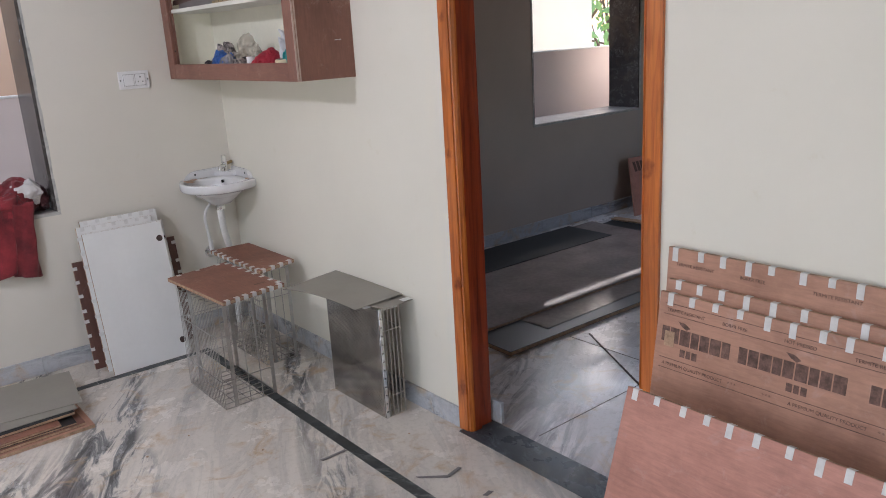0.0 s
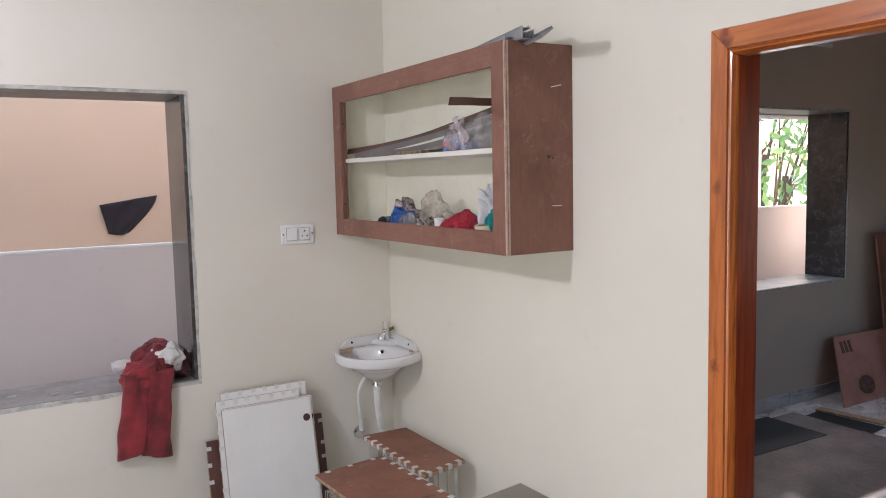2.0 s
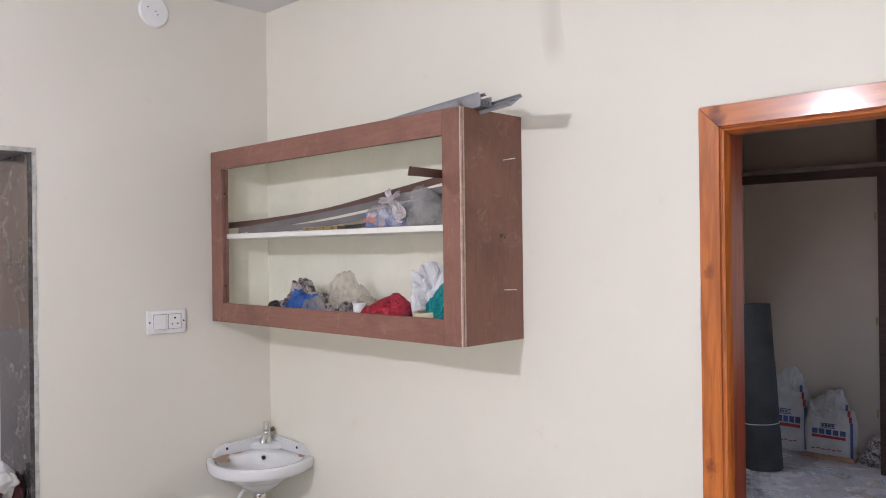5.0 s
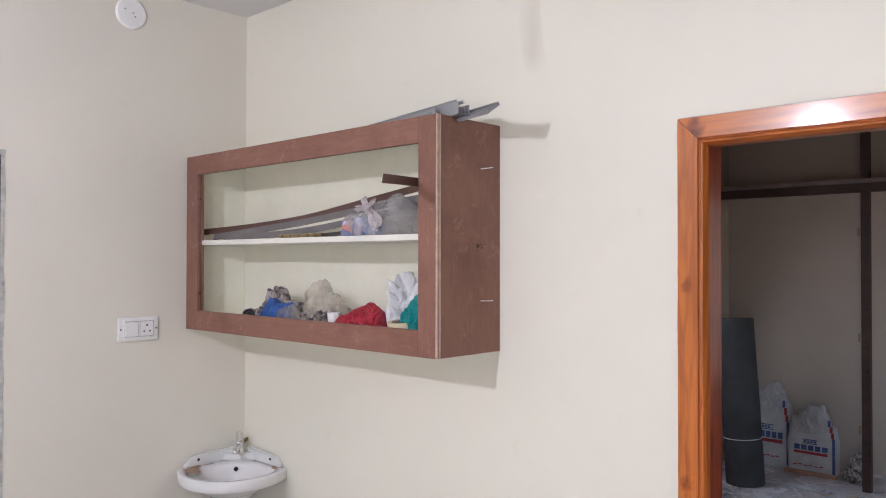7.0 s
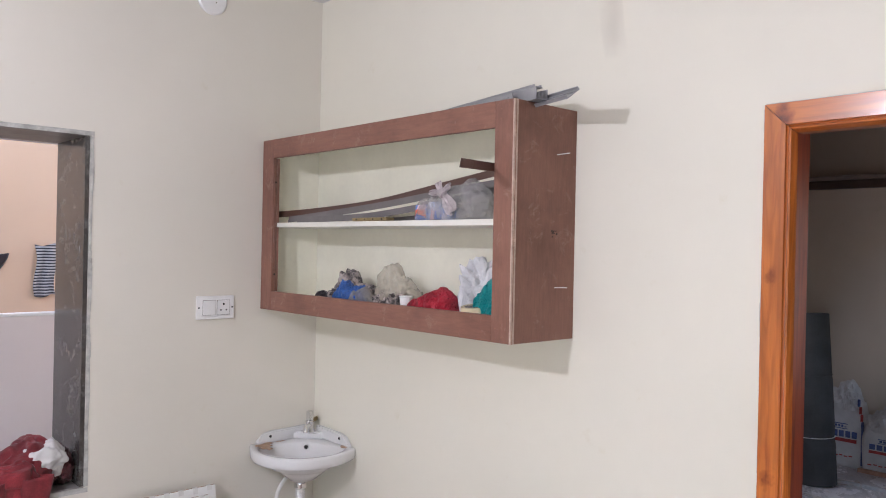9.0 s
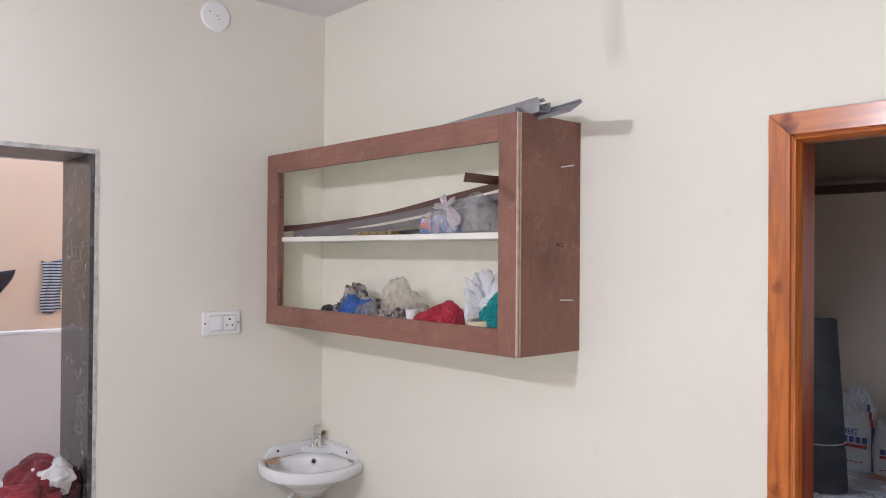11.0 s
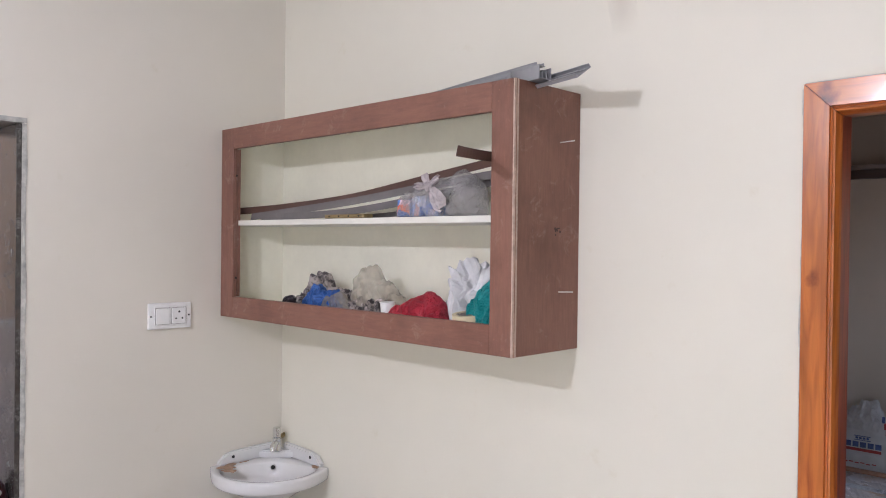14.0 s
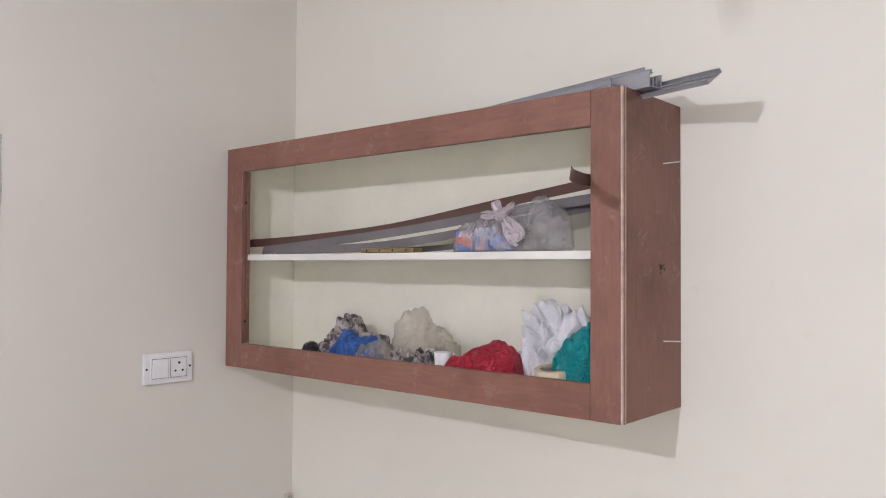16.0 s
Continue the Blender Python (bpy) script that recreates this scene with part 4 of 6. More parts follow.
bundle("blue_bag", [(4.118, 1.515), (4.10, 1.548), (4.06, 1.602), (4.035, 1.622), (4.0, 1.606), (3.95, 1.594), (3.90, 1.578), (3.865, 1.552), (3.85, 1.51)], 1.812, 0.046, 7, M_BLUEBAG, "crumpled bright blue polythene bag", "bag", 0.013)
bt = thing("beige_bag", (1.85, 3.77, BS), "beige polythene bag with brown printed paper inside", "bag")
part("bag_skin", heap([(3.90, 1.515), (3.885, 1.585), (3.872, 1.655), (3.845, 1.684), (3.785, 1.690), (3.755, 1.655), (3.72, 1.640), (3.68, 1.622), (3.655, 1.590), (3.645, 1.52)], 1.862, 0.050, BS + 0.001, 17, 0.012), M_BEIGEBAG, bt, smooth=True)
part("bag_mouth", heap([(3.985, 1.512), (3.96, 1.572), (3.93, 1.592), (3.89, 1.604), (3.855, 1.590), (3.825, 1.556), (3.81, 1.51)], 1.79, 0.026, BS + 0.001, 18, 0.008), M_BEIGEBAG, bt, smooth=True)
part("paper_filling", heap([(3.865, 1.515), (3.85, 1.572), (3.76, 1.584), (3.69, 1.574), (3.66, 1.515)], 1.822, 0.042, BS + 0.0015, 19, 0.016), M_NEWS, bt, "brown printed paper")
bundle("red_bag", [(3.672, 1.535), (3.655, 1.552), (3.60, 1.580), (3.555, 1.605), (3.50, 1.621), (3.45, 1.609), (3.425, 1.575), (3.412, 1.52)], 1.818, 0.058, 23, M_REDBAG, "crumpled crimson polythene bag", "bag", 0.010)
bundle("paper_wad", [(3.47, 1.515), (3.458, 1.60), (3.438, 1.705), (3.40, 1.716), (3.358, 1.718), (3.322, 1.696), (3.275, 1.684), (3.22, 1.66), (3.19, 1.52)], 1.888, 0.064, 27, M_PAPER, "tall crumpled wad of white paper", "paper", 0.020, False)
bundle("teal_bag", [(3.322, 1.515), (3.315, 1.60), (3.302, 1.638), (3.262, 1.663), (3.235, 1.675), (3.20, 1.688), (3.165, 1.67), (3.15, 1.52)], 1.822, 0.056, 31, M_TEALBAG, "crumpled teal polythene bag", "bag", 0.011)
cup = thing("paper_cup", (1.80, 3.657, BS), "small white paper cup", "cup")
part("body", revolve([(0.016, 0.001), (0.0225, 0.082), (0.0205, 0.082), (0.0145, 0.006)], (1.80, 3.657, BS), 28), M_CUP, cup, smooth=False)
part("rim", revolve([(0.022, 0.080), (0.0242, 0.0825), (0.022, 0.085), (0.0203, 0.0825)], (1.80, 3.657, BS), 28), M_CUP, cup, smooth=True)
tr = thing("tape_roll", (1.79, 3.285, BS), "roll of cream masking tape lying flat", "tape roll")
tilt_t = Matrix.Translation((1.795, 3.312, BS + 0.064)) @ Matrix.Rotation(radians(-8), 4, "Y")
for nm, ro, ri, mt, lb in (("tape", 0.046, 0.034, M_MASK, ""), ("core", 0.0338, 0.031, M_BANDBR, "brown card core")):
    rb = revolve([(ri, -0.011), (ro, -0.011), (ro, 0.011), (ri, 0.011)], (0, 0, 0), 32)
    bmesh.ops.transform(rb, matrix=tilt_t, verts=rb.verts)
    part(nm, rb, mt, tr, lb)

# ---- switchboard and ceiling rose ----
sw = thing("switch_socket", (1.531, YN, 1.49), "white switch and socket plate screwed to the wall", "switch")
part("plate", box(1.450, 1.612, YN - 0.012, YN, 1.443, 1.537, 0.004, 2), M_SWITCH, sw)
part("frame", box(1.470, 1.592, YN - 0.017, YN - 0.0115, 1.456, 1.524, 0.002), M_SWITCH, sw)
part("gap_shadow", box(1.4725, 1.5285, YN - 0.0174, YN - 0.0165, 1.4595, 1.5205), M_LEAD, sw, "dark gap round the rocker")
part("gap_shadow", box(1.5335, 1.5895, YN - 0.0174, YN - 0.0165, 1.4595, 1.5205), M_LEAD, sw)
part("switch_rocker", box(1.474, 1.527, YN - 0.021, YN - 0.0165, 1.461, 1.519, 0.002), M_SWITCH, sw)
so = part("socket", box(1.535, 1.588, YN - 0.020, YN - 0.0165, 1.461, 1.519, 0.002), M_SWITCH, sw)
for dx, dz, r in ((0, 0.014, 0.0042), (-0.012, -0.010, 0.0034), (0.012, -0.010, 0.0034)):
    part("socket_hole", rod((1.5615 + dx, YN - 0.0208, 1.49 + dz), (1.5615 + dx, YN - 0.018, 1.49 + dz), r, 12), M_BLACK, so)
for xx in (1.459, 1.603):
    part("screw", rod((xx, YN - 0.0128, 1.49), (xx, YN - 0.011, 1.49), 0.0036, 12), M_BLACK, sw)
def wall_rose(place, turn, label):
    """A round plastic cover plate with three screw holes, flat against a wall."""
    t = thing("wall_rose", place, label, "wall plate", "round cover plates")
    m = Matrix.Translation(place) @ Matrix.Rotation(radians(turn), 4, "Z") @ Matrix.Rotation(radians(90), 4, "X")
    disc = revolve([(0.062, 0), (0.062, 0.006), (0.056, 0.011), (0.01, 0.013)], (0, 0, 0), 36)
    bmesh.ops.transform(disc, matrix=m, verts=disc.verts)
    part("disc", disc, M_SWITCH, t)
    for dx, dz in ((-0.028, 0.012), (0.004, 0.0), (0.012, -0.012)):
        hole = rod((dx, dz, 0.010), (dx, dz, 0.0138), 0.003, 10)
        bmesh.ops.transform(hole, matrix=m, verts=hole.verts)
        part("screw_hole", hole, M_LEAD, t)


wall_rose((1.495, YN, 2.731), 0, "round white plastic cover plate high on the wall")
wall_rose((XE, 2.968, 2.645), -90, "round white plastic cover plate above a stained strip")


def strip_stain(name, col):
    """Brownish plaster patch that fades out to its edges."""
    m, nt, b = shade(name, 0.6)
    b.inputs["Base Color"].default_value = (*col, 1)
    tc = nt.nodes.new("ShaderNodeTexCoord")
    sep = nt.nodes.new("ShaderNodeSeparateXYZ")
    nt.links.new(tc.outputs["Generated"], sep.inputs[0])
    across = ramp(nt, sep.outputs["Y"], [(0.0, (0, 0, 0)), (0.5, (0.07, 0.07, 0.07)), (1.0, (0, 0, 0))])
    along = ramp(nt, sep.outputs["Z"], [(0.0, (0, 0, 0)), (0.25, (1, 1, 1)), (0.7, (0.9, 0.9, 0.9)), (1.0, (0.4, 0.4, 0.4))])
    nt.links.new(mix(nt, 1.0, across, along, "MULTIPLY"), b.inputs["Alpha"])
    return m


solo("wall_stain", sheet(lambda u, v: Vector((XE - 0.0016, 2.995 - 0.035 * v * v + 0.085 * (u - 0.5), 2.600 - 0.28 * v)), 8, 12, 0.0006), strip_stain("plaster_patch", (0.62, 0.50, 0.41)), "brownish plaster patch running down the cream wall", "stain", kind="structure")

# ---- corner wash basin ----
bs = thing("wash_basin", (1.86, 4.39, 0.78), "white ceramic corner wash basin with mud stains", "wash basin")
RZ = 0.906
def rim_outline(grow, n=60):
    """The basin's outline seen from above: two straight backs in the corner and a round bow in front."""
    pts = []
    s = 0.318 + grow
    cxp, cyp = XE - 0.001, YN - 0.001
    pts.append((cxp, cyp))
    front = []
    for k in range(n + 1):
        a = radians(180 + 90 * k / n)
        bow = 1.0 + 0.36 * math.sin(math.pi * k / n) ** 1.1
        front.append((cxp + s * bow * math.cos(a), cyp + s * bow * math.sin(a)))
    # ends turn in to meet the walls
    return [(cxp, cyp)] + front
def basin_ring(bm, k, z, centre=(1.86, 4.39)):
    ol = rim_outline(0)
    return [bm.verts.new((centre[0] + (x - centre[0]) * k, centre[1] + (y - centre[1]) * k, z)) for x, y in ol]
bm = bmesh.new()
rings = [basin_ring(bm, k, z) for k, z in ((0.12, 0.765), (0.26, 0.770), (0.42, 0.800), (0.62, 0.836), (0.86, 0.855), (0.97, 0.859), (0.99, 0.865), (1.0, 0.878), (1.0, RZ - 0.010), (0.992, RZ - 0.002), (0.965, RZ))]
bowl_c = (1.85, 4.38)
def bowl_ring(r, z, flat=1.0):
    ol = rim_outline(0)
    out = []
    for x, y in ol:
        a = math.atan2(y - bowl_c[1], x - bowl_c[0])
        # wide along the front, short towards the corner
        d = math.cos(a - radians(45))
        rr = r * (1.0 - 0.40 * max(d, 0) ** 1.0 + 0.10 * (1 - abs(d)))
        out.append(bm.verts.new((bowl_c[0] + rr * math.cos(a), bowl_c[1] + rr * math.sin(a), z)))
    return out
rings += [bowl_ring(0.170, RZ - 0.001), bowl_ring(0.163, RZ - 0.007), bowl_ring(0.150, RZ - 0.04), bowl_ring(0.118, RZ - 0.08), bowl_ring(0.050, RZ - 0.108), bowl_ring(0.018, RZ - 0.112)]
for a, b in zip(rings, rings[1:]):
    n = len(a)
    for k in range(n):
        bm.faces.new((a[k], a[(k + 1) % n], b[(k + 1) % n], b[k]))
bm.faces.new(rings[0][::-1])
bm.faces.new(rings[-1])
bmesh.ops.recalc_face_normals(bm, faces=bm.faces)
part("bowl", bm, M_CERAMIC, bs, smooth=True)
# raised splash back along both walls
sb = prism([(1.722, RZ - 0.002), (1.722, RZ + 0.006), (1.755, RZ + 0.038), (1.795, RZ + 0.046), (1.97, RZ + 0.050), (1.97, RZ - 0.002)], "y", YN - 0.026, YN - 0.002)
bmesh.ops.bevel(sb, geom=sb.edges[:], offset=0.005, segments=2, affect="EDGES")
part("splash_back", sb, M_CERAMIC, bs)
sb = prism([(4.252, RZ - 0.002), (4.252, RZ + 0.006), (4.285, RZ + 0.038), (4.325, RZ + 0.046), (4.50, RZ + 0.050), (4.50, RZ - 0.002)], "x", XE - 0.026, XE - 0.002)
bmesh.ops.bevel(sb, geom=sb.edges[:], offset=0.005, segments=2, affect="EDGES")
part("splash_back", sb, M_CERAMIC, bs)
ct = prism([(1.895, YN - 0.022), (XE - 0.022, YN - 0.022), (XE - 0.022, YN - 0.125)], "z", RZ - 0.002, RZ + 0.030)
bmesh.ops.bevel(ct, geom=ct.edges[:], offset=0.006, segments=2, affect="EDGES")
part("tap_ledge", ct, M_CERAMIC, bs)
for p0, p1 in (((1.785, YN - 0.0275, RZ + 0.026), (1.785, YN - 0.02, RZ + 0.026)), ((XE - 0.0275, 4.315, RZ + 0.026), (XE - 0.02, 4.315, RZ + 0.026))):
    part("fixing_hole", rod(p0, p1, 0.006, 14), M_BLACK, bs)
part("overflow_hole", rod((1.9085, 4.4385, RZ - 0.022), (1.916, 4.446, RZ - 0.022), 0.008, 16), M_BLACK, bs)
part("overflow_ring", rod((1.910, 4.440, RZ - 0.022), (1.916, 4.446, RZ - 0.022), 0.0115, 16), M_CHROME, bs)
part("drain", revolve([(0.018, 0), (0.018, 0.004), (0.012, 0.005)], (bowl_c[0], bowl_c[1], RZ - 0.112), 20), M_CHROME, bs)
def patch(bm, x, y, z, r, stretch, turn, seed):
    """A thin smear with a ragged outline."""
    ol = []
    for k in range(26):
        a = 2 * math.pi * k / 26
        q = r * (0.75 + 0.55 * noise.noise((1.6 * math.cos(a), 1.6 * math.sin(a), seed)))
        u, v = q * stretch * math.cos(a), q * math.sin(a)
        ol.append((x + u * math.cos(turn) - v * math.sin(turn), y + u * math.sin(turn) + v * math.cos(turn)))
    join(bm, prism(ol, "z", z, z + 0.0008))
for k, (x, y, r, stretch, turn) in enumerate(((1.738, 4.492, 0.036, 1.2, 1.2), (1.722, 4.445, 0.024, 1.8, 1.9), (1.765, 4.512, 0.018, 2.4, 0.1), (1.985, 4.268, 0.017, 1.6, 1.3), (1.83, 4.512, 0.007, 4.0, 0.05))):
    mud = bmesh.new()
    patch(mud, x, y, RZ + 0.0006 + 0.0001 * k, r, stretch, turn, k * 3.1)
    part("mud_stain", mud, M_RUST, bs, "brown mud smear on the rim")
tap = thing("pillar_tap", (1.95, 4.478, RZ + 0.030), "chrome pillar tap on the corner basin", "tap")
part("body", revolve([(0.024, 0), (0.024, 0.004), (0.017, 0.008), (0.0155, 0.045), (0.018, 0.05)], (1.95, 4.478, RZ + 0.030), 24), M_CHROME, tap, smooth=True)
part("handle", revolve([(0.015, 0.051), (0.017, 0.056), (0.016, 0.088), (0.012, 0.092)], (1.95, 4.478, RZ + 0.030), 8), M_CHROME, tap)
part("spout", tube([(1.945, 4.473, RZ + 0.060), (1.92, 4.448, RZ + 0.064), (1.90, 4.428, RZ + 0.058), (1.897, 4.425, RZ + 0.044)], 0.0115, 14), M_CHROME, tap, smooth=True)
part("angle_stub", rod((1.985, 4.515, RZ + 0.067), (XE, 4.53, RZ + 0.072), 0.009, 12), M_BRASS, bs, "brass pipe stub")
wp = thing("waste_pipe", (1.85, 4.39, 0.2), "white corrugated waste pipe below the basin", "pipe")
part("coupling", revolve([(0.026, 0), (0.026, 0.018), (0.022, 0.026), (0.022, 0.04)], (1.85, 4.385, 0.738), 24), M_CHROME, wp, "chrome coupling")
part("hose", tube([(1.85, 4.385, 0.742), (1.852, 4.386, 0.69), (1.86, 4.395, 0.62), (1.88, 4.42, 0.55), (1.91, 4.46, 0.47), (1.92, 4.48, 0.30), (1.92, 4.48, 0.001)], 0.019, 14, 0.05, 12), M_PVC, wp, smooth=False)
ih = thing("inlet_hose", (1.82, 4.5, 0.45), "thin white water hose from the wall valve to the tap", "hose")
part("hose", tube([(1.94, 4.47, 0.835), (1.90, 4.46, 0.80), (1.82, 4.45, 0.765), (1.785, 4.46, 0.70), (1.80, 4.49, 0.60), (1.815, 4.51, 0.53), (1.82, 4.515, 0.49)], 0.0085, 10), M_PVC, ih, smooth=True)
part("nut", rod((1.816, 4.51, 0.535), (1.82, 4.515, 0.48), 0.013, 12), M_PVC, ih)
part("valve", rod((1.82, 4.515, 0.462), (1.82, YN, 0.462), 0.014, 14), M_CHROME, ih, "chrome angle valve")
part("valve_flange", rod((1.82, YN - 0.006, 0.462), (1.82, YN, 0.462), 0.032, 20), M_CHROME, ih)
part("valve_knob", rod((1.78, 4.51, 0.462), (1.815, 4.515, 0.462), 0.013, 12), M_CHROME, ih)

# ---- wire baskets with boards on top ----
def wire_basket(name, x0, x1, y0, y1, h, label, group):
    """A kitchen drawer basket stood on its end: closely wired base to the side, open rungs and flat uprights."""
    t = thing(name, ((x0 + x1) / 2, (y0 + y1) / 2, 0), label, "wire basket", group)
    n = 22
    for k in range(n + 1):
        part("base_wire", rod((x0, y0 + (y1 - y0) * k / n, 0.004), (x0, y0 + (y1 - y0) * k / n, h), 0.0016, 6), M_WIRE, t)
    for z in (0.14, 0.36):
        part("rung", rod((x0, y0, z), (x0, y1, z), 0.003, 8), M_WIRE, t)
        part("rung", rod((x0, y0, z), (x1, y0, z), 0.0026, 8), M_WIRE, t)
        part("rung", rod((x0, y1, z), (x1, y1, z), 0.0026, 8), M_WIRE, t)
    for y in (y0, y1):
        for k in range(1, 4):
            part("end_wire", rod((x0 + (x1 - x0) * k / 4, y, 0.004), (x0 + (x1 - x0) * k / 4, y, h), 0.0022, 6), M_WIRE, t)
    m = 8
    for k in range(m + 1):
        part("floor_wire", rod((x0, y0 + (y1 - y0) * k / m, 0.004), (x1, y0 + (y1 - y0) * k / m, 0.004), 0.0026, 6), M_WIRE, t)
    for k in range(5):
        part("floor_wire", rod((x0 + (x1 - x0) * k / 4, y0, 0.006), (x0 + (x1 - x0) * k / 4, y1, 0.006), 0.0026, 6), M_WIRE, t)
    for k in range(m + 1):
        part("top_wire", rod((x0, y0 + (y1 - y0) * k / m, h), (x1, y0 + (y1 - y0) * k / m, h), 0.0022, 6), M_WIRE, t)
    for y in (y0, y1):
        for x in (x0 + 0.055, x1):
            part("flat_upright", box(x - 0.009, x + 0.009, y - 0.0015, y + 0.0015, 0.0, h + 0.004, 0.0006), M_STEEL, t)
    part("frame_bar", box(x1 - 0.003, x1 + 0.003, y0, y1, h - 0.012, h + 0.002), M_STEEL, t)
    part("frame_bar", box(x1 - 0.003, x1 + 0.003, y0, y1, 0.002, 0.014), M_STEEL, t)
    return t


wire_basket("wire_basket", 1.345, 1.60, 3.41, 3.83, 0.508, "steel wire kitchen basket standing on its end", "wire baskets by the basin")
wire_basket("wire_basket", 1.725, 1.90, 3.74, 4.22, 0.508, "steel wire kitchen basket standing on its end near the corner", "wire baskets by the basin")


def taped_board(name, corners, z, thick, label, tapes, material=None):
    """A small board lying flat, its raw edges held with strips of white tape."""
    t = thing(name, (*corners[0], z), label, "board", "brown boards with tape")
    ol = [Vector(c) for c in corners]
    bm = prism([(p.x, p.y) for p in ol], "z", z, z + thick)
    bmesh.ops.bevel(bm, geom=bm.edges[:], offset=0.001, segments=1, affect="EDGES")
    part("board", bm, material or M_PLYTOP, t)
    part("raw_edge", prism([((p.x - c.x) * 1.0006 + c.x, (p.y - c.y) * 1.0006 + c.y) for c in [sum(ol, Vector((0, 0))) / len(ol)] for p in ol], "z", z + 0.003, z + thick - 0.003), M_PLYEDGE, t, "raw plywood edge")
    c = sum(ol, Vector((0, 0))) / len(ol)
    for i, n in tapes:
        a, b = ol[i], ol[(i + 1) % len(ol)]
        d = (b - a).normalized()
        inn = Vector((-d.y, d.x))
        if inn.dot(c - a) < 0:
            inn = -inn
        for k in range(n):
            s = (k + 0.5) / n + 0.02 * noise.noise((k * 2.3, i, z))
            p = a + (b - a) * s
            w, ln = 0.011 + 0.003 * noise.noise((k, i * 3.3, 1)), 0.022 + 0.006 * noise.noise((k * 1.7, i, 4))
            q = [p - d * w - inn * 0.0012, p + d * w - inn * 0.0012, p + d * w + inn * ln, p - d * w + inn * ln]
            part("tape", prism([(v.x, v.y) for v in q], "z", z + thick - 0.0002, z + thick + 0.0008), M_TAPE, t)
            q = [p - d * w - inn * 0.0016, p + d * w - inn * 0.0016, p + d * w + inn * 0.0004, p - d * w + inn * 0.0004]
            part("tape", prism([(v.x, v.y) for v in q], "z", z + 0.001, z + thick + 0.0008), M_TAPE, t)
    return t


taped_board("brown_board", [(1.350, 3.955), (1.385, 3.372), (1.715, 3.415), (1.68, 4.0)], 0.514, 0.019, "brown plywood board with taped edges on a wire basket", ((1, 7), (2, 8), (3, 3)))
taped_board("brown_board", [(1.722, 4.29), (1.727, 3.70), (1.955, 3.755), (1.95, 4.28)], 0.514, 0.019, "brown plywood board with taped edges on the corner basket", ((0, 9), (1, 4)))
solo("pencil_smudge", box(1.60, 1.66, 3.50, 3.508, 0.5331, 0.5336), M_INK, "dark ink mark on the brown board", "mark")

# ---- perforated steel basket with a grey sheet on top ----
pk = thing("steel_drawer_basket", (1.88, 3.0, 0), "perforated stainless steel drawer basket standing on end", "steel basket")
panel = box(1.826, 1.8285, 2.80, 3.225, 0.004, 0.512, 0.0008)
part("perforated_panel", panel, M_PERF, pk)
holes = bmesh.new()
for i in range(40):
    for j in range(56):
        y = 2.82 + 0.0100 * i + (0.005 if j % 2 else 0)
        z = 0.03 + 0.0083 * j
        vs = [holes.verts.new((1.8256, y + 0.0019 * math.cos(a), z + 0.0019 * math.sin(a))) for a in (0, 1.05, 2.09, 3.14, 4.19, 5.24)]
        holes.faces.new(vs)
part("perforation", holes, M_BLACK, pk, "rows of small dark holes")
part("edge_channel", box(1.829, 1.845, 2.795, 2.803, 0.0, 0.512, 0.001), M_CHROME, pk)
part("edge_channel", box(1.829, 1.838, 3.218, 3.226, 0.0, 0.512, 0.001), M_STEEL, pk)
sl = bmesh.new()
for k in range(12):
    join(sl, box(1.833, 1.841, 2.7942, 2.7955, 0.03 + 0.04 * k, 0.036 + 0.04 * k))
part("slot", sl, M_BLACK, pk)
for k in range(5):
    part("end_wire", rod((1.855 + 0.02 * k, 2.80, 0.003), (1.855 + 0.02 * k, 2.80, 0.512), 0.0024, 6), M_WIRE, pk)
for k in range(15):
    part("back_wire", rod((1.94, 2.80 + 0.03 * k, 0.003), (1.94, 2.80 + 0.03 * k, 0.512), 0.0018, 6), M_WIRE, pk)
for z in (0.10, 0.41):
    part("rung", rod((1.83, 2.80, z), (1.94, 2.80, z), 0.0026, 8), M_WIRE, pk)
    part("rung", rod((1.94, 2.80, z), (1.94, 3.22, z), 0.0026, 8), M_WIRE, pk)
for k in range(11):
    part("floor_wire", rod((1.83, 2.80 + 0.042 * k, 0.004), (1.94, 2.80 + 0.042 * k, 0.004), 0.0024, 6), M_WIRE, pk)
part("top_bar", box(1.83, 1.94, 2.80, 2.806, 0.504, 0.512), M_STEEL, pk)
part("top_bar", box(1.83, 1.94, 3.215, 3.221, 0.504, 0.512), M_STEEL, pk)
def bowed(x0, x1, y0, y1, z, sag):
    return lambda u, v: Vector((x0 + (x1 - x0) * u + 0.045 * (v - 0.5) * (u - 1), y0 + (y1 - y0) * v, z + sag * (v - 0.35) ** 2 * (1.2 - u) * -1))
solo("grey_sheet", sheet(bowed(1.735, 2.012, 2.865, 3.43, 0.529, 0.06), 10, 20, 0.0016), M_GREYLAM, "grey-beige laminate offcut lying over the steel basket", "laminate sheet")
solo("grey_offcut", sheet(bowed(1.83, 2.014, 2.79, 2.95, 0.5175, 0.0), 6, 6, 0.0014), M_GREYLAM, "small grey laminate offcut under the larger sheet", "laminate sheet")
solo("white_offcut", box(1.80, 1.86, 2.855, 2.91, 0.5135, 0.5155, 0.0006), M_WHITEBOARD, "white laminate chip under the grey sheet", "laminate chip")
solo("white_offcut", box(1.965, 2.012, 2.795, 2.83, 0.5192, 0.521, 0.0006), M_WHITEBOARD, "white laminate chip on the grey offcut", "laminate chip")

